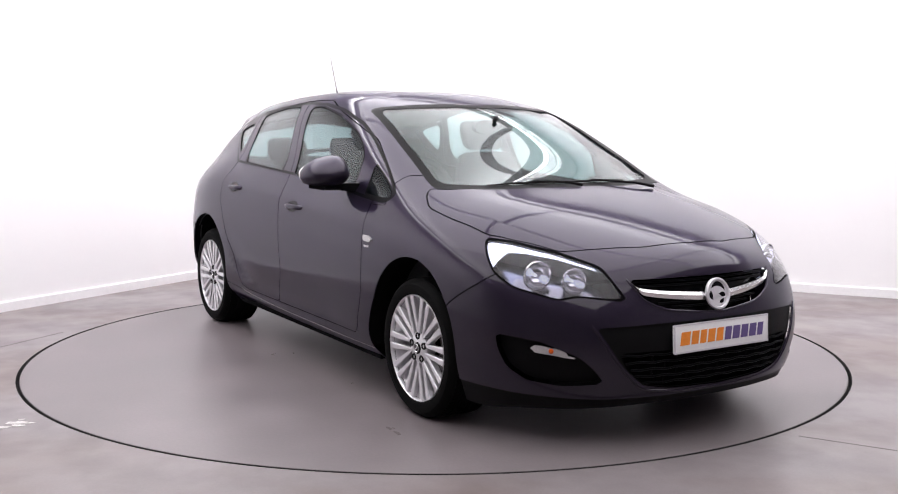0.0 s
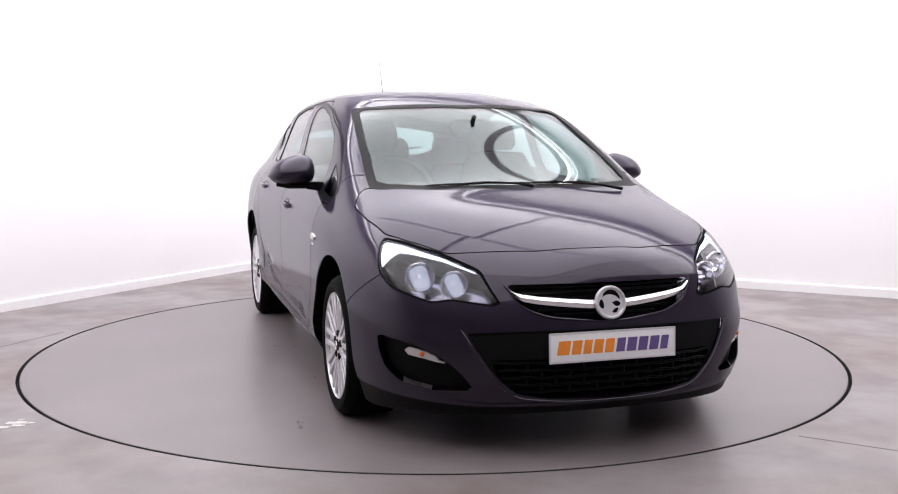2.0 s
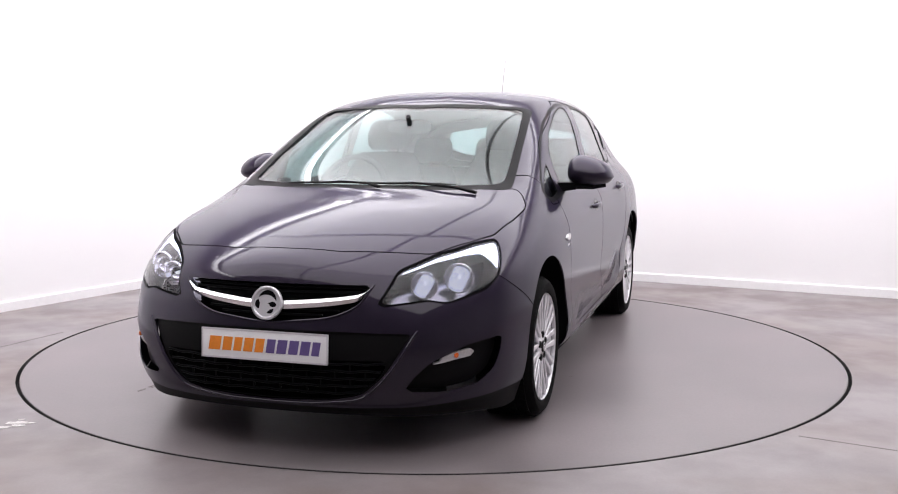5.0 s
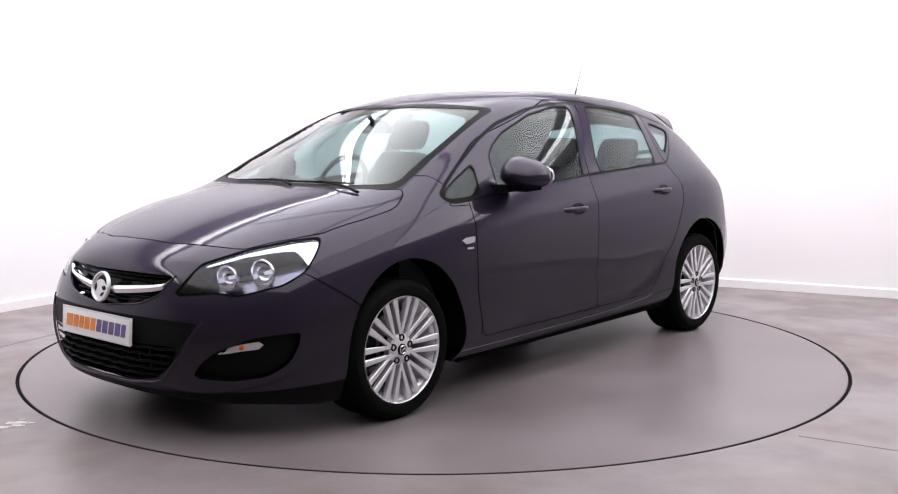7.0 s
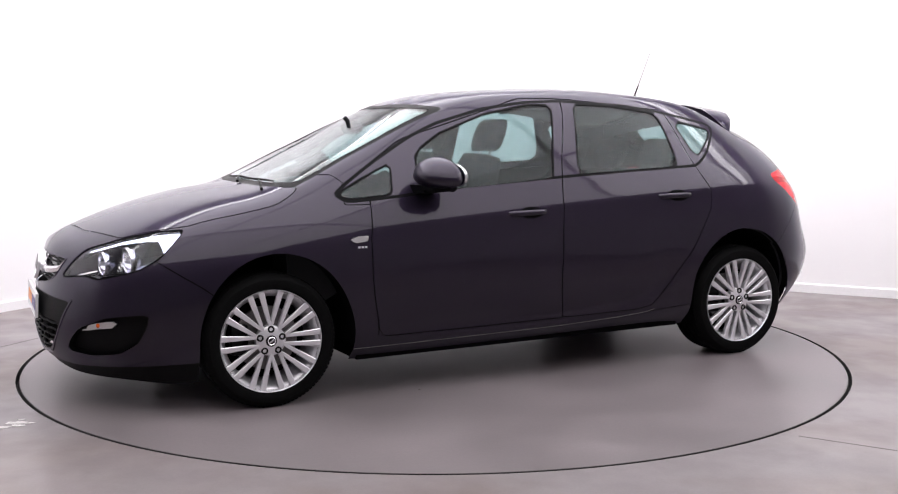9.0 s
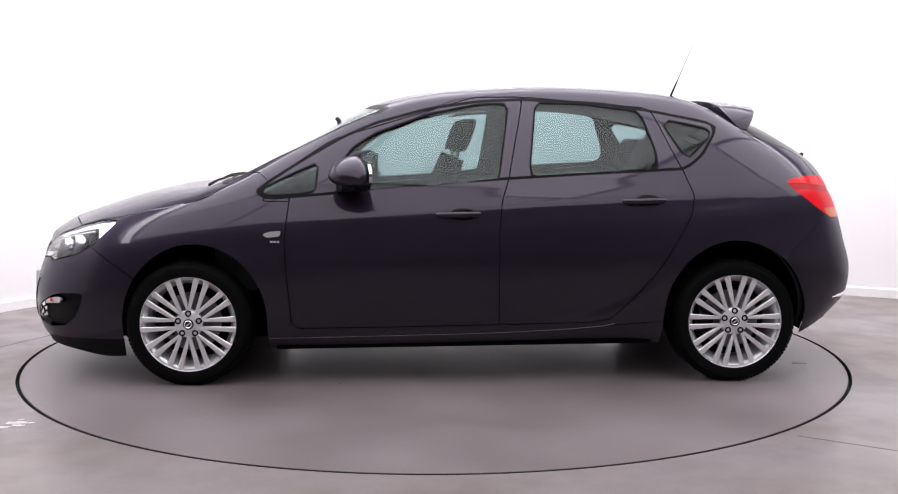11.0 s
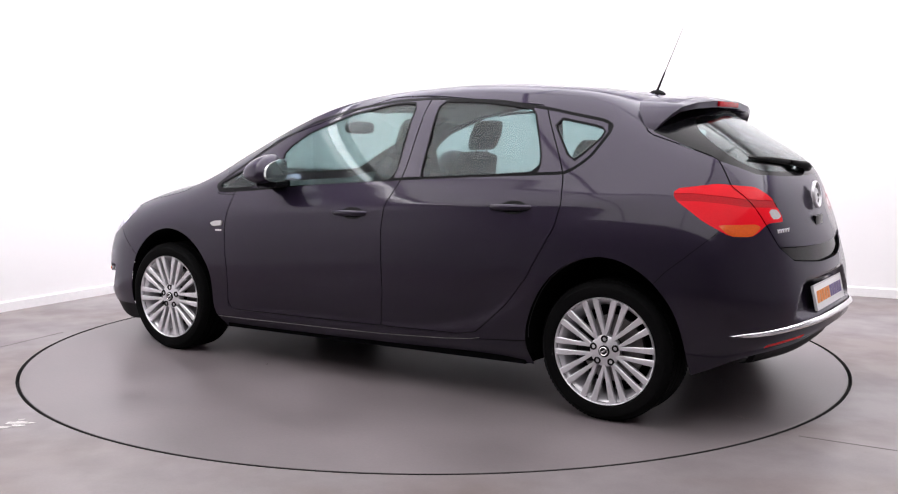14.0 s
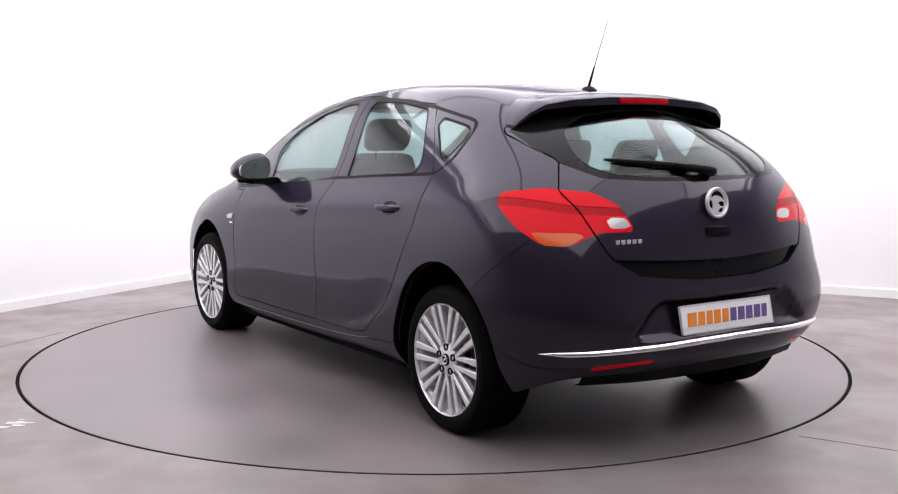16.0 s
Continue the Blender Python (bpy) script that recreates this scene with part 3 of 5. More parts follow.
    s.cut(outline(fog, FRONT_DIAG, Z, 0.02), lambda c: (c[:, 0] > 0.45) & (c[:, 1] > 0.3), ("body",), "fog_recess")
    fog_lens = [(-.130, .376), (-.052, .406), (.020, .418), (.070, .421), (.056, .392), (-.02, .383), (-.105, .372)]
    s.cut(outline(fog_lens, FRONT_DIAG, Z, 0.006), lambda c: (c[:, 0] > 0.45) & (c[:, 1] > 0.3), ("fog_recess",), "fog_lens")
    # front bumper and wing
    bumper = [(.56, .80), (.485, .682), (.385, .616), (.297, .56), (.22, .50), (.22, .0), (1.2, 0), (1.2, 1.0), (.7, .9)]
    s.panel(outline(bumper, X, Z, 0), lambda c: c[:, 0] > 0.1, ("body",), "front_bumper")
    skirt = [(.2, .0), (.2, .235), (.42, .228), (.66, .216), (.80, .208), (1.0, .204), (1.0, 0)]
    s.cut(outline(skirt, X, Z, 0), lambda c: c[:, 0] > 0.1, ("front_bumper",), "front_skirt")
    # doors
    front = [(-.497, .94), (-.474, .742), (-.476, .59), (-.488, .462), (-.505, .31), (-.53, .287), (-.963, .289), (-1.513, .297), (-1.514, .628), (-1.513, .763), (-1.526, .896), (-1.566, 1.012), (-1.645, 1.412), (-1.4, 1.41), (-.7, 1.2), (-.36, .98), (-.36, .93)]
    rear = [(-1.645, 1.412), (-1.566, 1.012), (-1.526, .896), (-1.513, .763), (-1.514, .628), (-1.513, .297), (-1.96, .308), (-2.06, .325), (-2.206, .458), (-2.318, .595), (-2.41, .757), (-2.452, .833), (-2.468, .93), (-2.433, 1.045), (-2.284, 1.356)]
    for pts, name in ((front, "front_door"), (rear, "rear_door")):
        d = outline(pts, X, Z, 0)
        s.cut(lambda c: d(c) - 0.0026, side, ("body", "pillar"), "joint")
        s.cut(lambda c: d(c) + 0.0026, side, ("joint",), "new")
        cz = np.array(s.co)
        at = around(cz)
        for row in s.polys:
            if row[1] == "new":
                row[1] = name if np.mean([at[k] for k in row[0]]) > -0.004 else name + "_frame"
            elif row[1] == "joint":
                row[1] = "seam"
    sill = [(-.30, .232), (-.96, .245), (-1.51, .257), (-1.875, .276), (-2.07, .293), (-2.4, .32), (-2.4, 0), (-.3, 0)]
    s.panel(outline(sill, X, Z, 0), side, ("body",), "sill", 0.002)
    s.panel(outline([(-.34, 1.035), (-.395, .985), (-.36, .90), (-.50, .90), (-.50, .1), (.9, .1), (.9, 1.035)], X, Z, 0), lambda c: (c[:, 0] > -0.52) & (c[:, 0] < 0.7) & (c[:, 2] < 1.1), ("body",), "front_wing", 0.002)
    # tail
    lamp = [(-1.515, .963), (-1.528, 1.003), (-1.706, 1.024), (-1.757, 1.018), (-1.882, 1.008), (-1.985, .956), (-2.05, .856), (-1.925, .860), (-1.882, .846), (-1.812, .812), (-1.708, .815), (-1.605, .875)]
    s.cut(outline(lamp, REAR_DIAG, Z, 0.025), lambda c: (c[:, 0] < -2.8) & (c[:, 1] > 0.2), ("body",), "tail_light")
    amber = [(-1.655, .862), (-1.882, .860), (-1.812, .812), (-1.708, .815)]
    gate = [(-1.502, 1.232), (-1.749, 1.124), (-1.759, 1.013), (-1.836, .945), (-1.913, .835), (-1.963, .763), (-2.073, .695), (-2.299, .669), (-2.7, .667), (-2.7, 1.6), (-1.874, 1.412), (-1.549, 1.334)]
    s.panel(outline(gate, REAR_DIAG, Z, 0), tail, ("body",), "tailgate", 0.003)
    d = outline(gate, REAR_DIAG, Z, 0)
    s.cut(lambda c: d(c) - 0.003, tail, ("tail_light",), "joint")
    s.cut(lambda c: d(c) + 0.003, tail, ("joint",), "tail_light_inner")
    for row in s.polys:
        if row[1] == "joint":
            row[1] = "seam"
    s.cut(outline(amber, REAR_DIAG, Z, 0.025), tail, ("tail_light",), "tail_amber")
    s.cut(outline([(-1.932, .915), (-2.01, .909), (-2.033, .871), (-1.955, .872)], REAR_DIAG, Z, 0.01), tail, ("tail_light_inner",), "tail_white")
    rear_pane = [(-1.515, 1.245), (-1.749, 1.115), (-1.917, 1.057), (-2.1, 1.045), (-2.241, 1.041), (-2.7, 1.039), (-2.7, 1.345), (-2.03, 1.34), (-1.75, 1.295)]
    d = outline(rear_pane, REAR_DIAG, Z, 0)
    s.cut(d, tail, ("tailgate",), "rear_frame")
    inner_pane = [(-1.745, 1.245), (-1.79, 1.16), (-1.86, 1.105), (-1.96, 1.072), (-2.1, 1.062), (-2.7, 1.056), (-2.7, 1.335), (-2.03, 1.33), (-1.80, 1.30)]
    s.cut(outline(inner_pane, REAR_DIAG, Z, 0.025), tail, ("rear_frame",), "rear_window")
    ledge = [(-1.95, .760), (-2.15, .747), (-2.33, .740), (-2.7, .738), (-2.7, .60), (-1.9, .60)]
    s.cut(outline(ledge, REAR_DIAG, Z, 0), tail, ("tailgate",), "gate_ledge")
    back = [(-3.13, .82), (-3.028, .726), (-2.957, .666), (-2.9, .6), (-2.9, 0), (-4, 0), (-4, .95), (-3.25, .95)]
    s.panel(outline(back, X, Z, 0), lambda c: c[:, 0] < -2.85, ("body",), "rear_bumper", 0.0012)
    band = [(-1.690, .414), (-1.84, .408), (-1.974, .412), (-2.302, .428), (-2.7, .430), (-2.7, .452), (-2.302, .450), (-1.974, .434), (-1.84, .428)]
    s.cut(outline(band, REAR_DIAG, Z, 0), tail, ("rear_bumper",), "bright_strip")
    band = [(-1.50, .955), (-1.60, .955), (-1.70, .945), (-1.80, .930), (-2.02, .915), (-2.02, .945), (-1.80, .962), (-1.70, .975), (-1.60, .985), (-1.50, .985)]
    for lab in ("tail_light", "tail_light_inner"):
        s.cut(outline(band, REAR_DIAG, Z, 0), tail, (lab,), lab + "_band")
    reflector = [(-1.890, .357), (-2.123, .382), (-2.123, .364), (-1.890, .341)]
    s.cut(outline(reflector, REAR_DIAG, Z, 0), tail, ("rear_bumper",), "reflector")
    z = np.array(s.co)[:, 2]
    for row in s.polys:
        if row[1] == "body" and min(z[k] for k in row[0]) > 1.30:
            row[1] = "roof"
    fair_faces(s)
    return s


def fair_faces(s):
    """Gives glass and bonnet the even curvature of pressed sheets, by a low-order fit of their directions."""
    co, no = np.array(s.co), np.array(s.no)
    for labels, kind, share in ((("windscreen", "screen_frame"), "middle", 1.0), (("rear_window", "rear_frame"), "middle", 1.0), (("bonnet",), "middle", 0.7), (("pane_front",), "side", 1.0), (("pane_rear",), "side", 1.0), (("pane_quarter",), "side", 1.0), (("pane_tri",), "side", 1.0)):
        ids = sorted({k for face, lab in s.polys if lab in labels for k in face})
        x, y, z = co[ids].T
        one = np.ones(len(ids))
        if kind == "middle":
            even = np.stack([one, x, x * x, y * y, x * y * y], 1)
            bases = (even, np.stack([y, x * y, y ** 3], 1), even)
        else:
            bases = (np.stack([one, x, z], 1),) * 3
        fit = np.stack([b @ np.linalg.lstsq(b, no[ids][:, k], rcond=None)[0] for k, b in enumerate(bases)], 1)
        fit = no[ids] * (1 - share) + fit * share
        no[ids] = fit / np.linalg.norm(fit, axis=1, keepdims=True)
    s.no = [tuple(n) for n in no]


def islands(s, label):
    """Gives each separate piece of a label a label of its own."""
    picked = [row for row in s.polys if row[1] == label]
    root = {}

    def find(k):
        while root.setdefault(k, k) != k:
            root[k] = root[root[k]]
            k = root[k]
        return k

    for ids, _ in picked:
        for k in ids[1:]:
            root[find(k)] = find(ids[0])
    pieces = {}
    for row in picked:
        pieces.setdefault(find(row[0][0]), []).append(row)
    ranked = sorted(pieces.values(), key=len, reverse=True)
    names = []
    for n, rows in enumerate(ranked):
        names.append("%s %d" % (label, n))
        for row in rows:
            row[1] = names[-1]
    return names


def sheet_mesh(s, labels, mirror, both, thick=0.003, sink=0.0):
    """One solid skin from the faces with these labels: outer face, inner face and edges. mirror: the car's right half; both: the two halves, joined along the middle."""
    picked = [ids for ids, lab in s.polys if lab in labels]
    used = sorted({k for ids in picked for k in ids})
    count = set()
    for ids in picked:
        for a, b in zip(ids, ids[1:] + ids[:1]):
            count.add((a, b))
    rim = [(a, b) for (a, b) in count if (b, a) not in count and not (both and abs(s.co[a][1]) < 2e-4 and abs(s.co[b][1]) < 2e-4)]
    rim.sort()
    verts, faces, norms, place = [], [], [], {}

    def vert(k, deep, flip):
        if both and abs(s.co[k][1]) < 2e-4:
            flip = False
        key = (k, deep, flip)
        if key not in place:
            d = sink + (thick if deep else 0)
            c, n = s.co[k], s.no[k]
            y = c[1] - n[1] * d
            place[key] = len(verts)
            verts.append((c[0] - n[0] * d, -y if flip else y, c[2] - n[2] * d))
        return place[key]

    def normal(k, flip):
        n = s.no[k]
        return (n[0], -n[1] if flip else n[1], n[2])

    def face(ids, loop_norms):
        a, b, c = (Vector(verts[ids[q]]) for q in (0, 1, 2))
        want = sum((Vector(n) for n in loop_norms), Vector())
        if (b - a).cross(c - a).dot(want) < 0:
            ids, loop_norms = ids[::-1], loop_norms[::-1]
        faces.append(ids)
        norms.extend(loop_norms)

    for flip in ((False, True) if both else (mirror,)):
        for ids in picked:
            outer = [normal(k, flip) for k in ids]
            face([vert(k, 0, flip) for k in ids], outer)
            face([vert(k, 1, flip) for k in ids], [(-n[0], -n[1], -n[2]) for n in outer])
        for a, b in rim:
            e = Vector(s.co[b]) - Vector(s.co[a])
            out = e.cross(Vector(s.no[a]))
            if out.length < 1e-9:
                out = Vector((0, 0, 1))
            out.normalize()
            out = (out.x, -out.y if flip else out.y, out.z)
            face([vert(a, 0, flip), vert(b, 0, flip), vert(b, 1, flip), vert(a, 1, flip)], [out] * 4)
    me = bpy.data.meshes.new("skin")
    me.from_pydata(verts, [], faces)
    me.update()
    me.shade_smooth()
    if len(me.loops) == len(norms):
        me.normals_split_custom_set(norms)
    return me


def skin(name, s, labels, mat, parent, mirror=False, both=False, label="", thick=0.003, sink=0.0):
    me = sheet_mesh(s, (labels,) if isinstance(labels, str) else labels, mirror, both, thick, sink)
    me.name = name
    me.materials.append(mat)
    ob = new(name, me)
    ob.parent = parent
    return tagged(ob, label)


# ---- car: assembly; its root stands on the turntable's axis ----
OFFSET = (1.227, 0.032)
car = tagged(new("car"), "dark grey metallic five-door hatchback on a turntable, headlights lit", "car")
SHEET = build_sheet()


def hang(ob):
    """Moves a direct part of the car from axle measure to the car's root."""
    ob.location.x += OFFSET[0]
    ob.location.y += OFFSET[1]
    return ob


GRID = shell_grid()
_a, _b, _c, _d = GRID[:-1, :-1], GRID[1:, :-1], GRID[1:, 1:], GRID[:-1, 1:]
TRIS = np.concatenate([np.stack([_a, _b, _c], 2).reshape(-1, 3, 3), np.stack([_a, _c, _d], 2).reshape(-1, 3, 3)])


def on_body(start, way):
    """The first place on the body's skin from start along way."""
    o, w = np.array(start, float), np.array(way, float)
    flip = o[1] < 0
    if flip:
        o, w = o * (1, -1, 1), w * (1, -1, 1)
    v0, e1, e2 = TRIS[:, 0], TRIS[:, 1] - TRIS[:, 0], TRIS[:, 2] - TRIS[:, 0]
    pv = np.cross(w, e2)
    det = (e1 * pv).sum(1)
    inv = 1 / np.where(np.abs(det) < 1e-12, 1e12, det)
    tv = o - v0
    u = (tv * pv).sum(1) * inv
    q = np.cross(tv, e1)
    v, k = (q * w).sum(1) * inv, (e2 * q).sum(1) * inv
    ok = (u >= -1e-5) & (v >= -1e-5) & (u + v <= 1 + 1e-5) & (k > 1e-4)
    p = o + w * (k[ok].min() if ok.any() else 0)
    return Vector((p[0], -p[1] if flip else p[1], p[2]))


def top(x, y, lift=0.0):
    return on_body((x, y, 3), (0, 0, -1)) + Vector((0, 0, lift))


def ahead(y, z, lift=0.0):
    return on_body((3, y, z), (-1, 0, 0)) + Vector((lift, 0, 0))


def behind(y, z, lift=0.0):
    return on_body((-6, y, z), (1, 0, 0)) - Vector((lift, 0, 0))


def beside(x, z, flip, lift=0.0):
    s = -1 if flip else 1
    return on_body((x, 3 * s, z), (0, -s, 0)) + Vector((0, lift * s, 0))


def headlight_inside(parent, flip):
    """Two bright bowls with their burners, set back behind the lens."""
    s = -1 if flip else 1
    for y, z, r in ((0.545, 0.652, 0.047), (0.655, 0.672, 0.052)):
        p = ahead(y * s, z, -0.07)
        turn = Matrix.Translation(p) @ Matrix.Rotation(radians(-90 + 12 * s), 4, "Z") @ Matrix.Rotation(radians(-4), 4, "X")
        bm = bmesh.new()
        lathe(bm, [(r, 0.0), (r * 0.96, -0.012), (r * 0.72, -0.034), (r * 0.3, -0.046), (0, -0.048), (0, -0.052), (r * 0.5, -0.05), (r, -0.02), (r * 1.04, 0.0)], 28, turn)
        bowl = part("reflector_bowl", bm, BOWL, parent, "bright reflector bowl")
        bm = bmesh.new()
        lathe(bm, [(r * 1.0, 0.0), (r * 1.04, 0.005), (r * 1.12, 0.004), (r * 1.14, -0.004), (r * 1.06, -0.006)], 28, turn, True)
        part("bowl_rim", bm, CHROME, bowl, "chrome rim of the bowl")
        bm = bmesh.new()
        lathe(bm, [(0, -0.012), (r * 0.12, -0.014), (r * 0.15, -0.022), (r * 0.15, -0.045), (0, -0.046)], 16, turn)
        part("burner", bm, BEAM, bowl, "glowing white burner")


def build_body():
    s = SHEET
    skin_list = []

    def add(*a, **k):
        ob = hang(skin(*a, **k))
        skin_list.append(ob)
        return ob

    pieces = {lab: islands(s, lab) for lab in ("pillar", "front_door_frame", "rear_door_frame")}
    add("body_shell", s, ("body", "roof"), PAINT, car, both=True)
    add("panel_joint", s, "seam", SEAM, car, both=True, label="black joints between the panels", thick=0.002, sink=0.004)
    add("bonnet", s, "bonnet", PAINT, car, both=True)
    add("windscreen", s, "windscreen", SCREEN, car, both=True, label="clear laminated windscreen", thick=0.0045, sink=0.002).visible_shadow = False
    add("windscreen_surround", s, "screen_frame", SATIN, car, both=True, label="black windscreen edge and cowl")
    bumper = add("front_bumper", s, "front_bumper", PAINT, car, both=True)
    add("front_skirt", s, "front_skirt", BLACK, car, both=True, label="black lower edge of the front bumper", sink=0.004)
    gr = add("upper_grille", s, "grille", GLOSSBLACK, car, both=True, label="recessed black upper grille", sink=0.05)
    lo = add("lower_panel", s, "lower_panel", BLACK, car, both=True, label="black panel behind the plate", sink=0.008)
    lip = add("lower_lip", s, "lower_lip", PAINT, car, both=True, label="bright edge round the lower intake")
    mesh = add("lower_grille", s, "lower_mesh", SEAM, car, both=True, label="black lower grille", sink=0.045)
    gate = add("tailgate", s, "tailgate", PAINT, car, both=True)
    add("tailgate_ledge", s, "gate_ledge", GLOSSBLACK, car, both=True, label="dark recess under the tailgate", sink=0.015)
    add("rear_window", s, "rear_window", SIDEGLASS, car, both=True, label="clear heated rear window", sink=0.002).visible_shadow = False
    add("rear_window_surround", s, "rear_frame", GLOSSBLACK, car, both=True, label="black rear window edge")
    add("rear_bumper", s, "rear_bumper", PAINT, car, both=True)
    add("bright_strip_seat", s, "bright_strip", BLACK, car, both=True, label="dark seat of the chrome strip")
    for flip in (False, True):
        for name, lab in (("front_wing", "front_wing"), ("sill", "sill")):
            add(name, s, lab, PAINT, car, mirror=flip)
        for name in ("front_door", "rear_door"):
            door = add(name, s, name, PAINT, car, mirror=flip)
            for lab in pieces[name + "_frame"]:
                skin("window_frame", s, lab, PAINT, door, mirror=flip)
            pane = skin("window", s, "pane_" + name.split("_")[0], SIDEGLASS, door, mirror=flip, label="tinted side window", sink=0.003, thick=0.004)
            pane.visible_shadow = False
            skin("door_card", s, name, CABIN, door, mirror=flip, label="dark inner door lining", sink=0.06, thick=0.01)
        for lab in ("pane_tri", "pane_quarter"):
            add("quarter_window", s, lab, SIDEGLASS, car, mirror=flip, label="small fixed side window", sink=0.003).visible_shadow = False
        add("mirror_sail", s, "pane_tri", SATIN, car, mirror=flip, label="dark inner corner panel behind the small window", sink=0.03)
        add("window_trim", s, "trim", SATIN, car, mirror=flip, label="black rubber window surround")
        for lab in pieces["pillar"]:
            add("pillar", s, lab, PAINT, car, mirror=flip)
        add("fog_recess", s, "fog_recess", BLACK, car, mirror=flip, label="dark fog lamp recess", sink=0.035)
        add("reflector", s, "reflector", DEEPRED, car, mirror=flip, label="slim red bumper reflector")
        fr = skin("fog_lamp", s, "fog_lens", CLEARLENS, car, mirror=flip, label="slim clear front fog lamp", sink=0.006, thick=0.012)
        hang(fr)
        bm = bmesh.new()
        sg = -1 if flip else 1
        a = on_body((2.1213 + 0.0141, (2.1213 - 0.0141) * sg, 0.401), (-S, -S * sg, 0))
        lathe(bm, [(0, 0.002), (0.007, 0.001), (0.010, -0.001), (0.007, -0.006), (0, -0.008)], 16, Matrix.Translation(a) @ Matrix.Rotation(radians(-45 if not flip else -135), 4, "Z"))
        part("indicator_bulb", bm, AMBER, fr, "amber bulb in the lamp")
        hl = add("headlight", s, ("headlight", "day_strip"), LENS, car, mirror=flip, label="clear lit headlight unit", sink=0.001, thick=0.003)
        hl.visible_shadow = False
        skin("housing", s, ("headlight", "day_strip"), LAMPBACK, hl, mirror=flip, label="dark grey lamp housing", sink=0.12, thick=0.006)
        skin("light_strip", s, "day_strip", DAYLAMP, hl, mirror=flip, label="glowing white daytime strip", sink=0.014, thick=0.006)
        headlight_inside(hl, flip)
        tl = add("tail_light", s, "tail_light", RED, car, mirror=flip, label="red tail light on the body corner", thick=0.02)
        skin("amber_lens", s, "tail_amber", AMBER, tl, mirror=flip, label="amber turn signal lens", thick=0.02)
        ti = add("tail_light", s, "tail_light_inner", RED, car, mirror=flip, label="red tail light on the tailgate", thick=0.02)
        skin("red_band", s, "tail_light_inner_band", WINERED, ti, mirror=flip, label="darker ribbed red band", thick=0.02, sink=0.002)
        skin("red_band", s, "tail_light_band", WINERED, tl, mirror=flip, label="darker ribbed red band", thick=0.02, sink=0.002)
        skin("white_lens", s, "tail_white", CLEARLENS, ti, mirror=flip, label="clear reversing lens", thick=0.02)
    # lining of the cabin and a dark floor pan
    add("boot_lining", s, ("tail_light", "tail_light_inner", "tail_light_band", "tail_light_inner_band", "tail_amber", "tail_white", "tailgate", "rear_bumper"), CABIN, car, both=True, label="dark boot lining", sink=0.045, thick=0.006)
    add("headlining", s, "roof", LINING, car, both=True, label="pale grey headlining", sink=0.03, thick=0.006)
    add("cabin_lining", s, "body", CABIN, car, both=True, label="dark lining of the pillars and sides", sink=0.03, thick=0.006)


build_body()


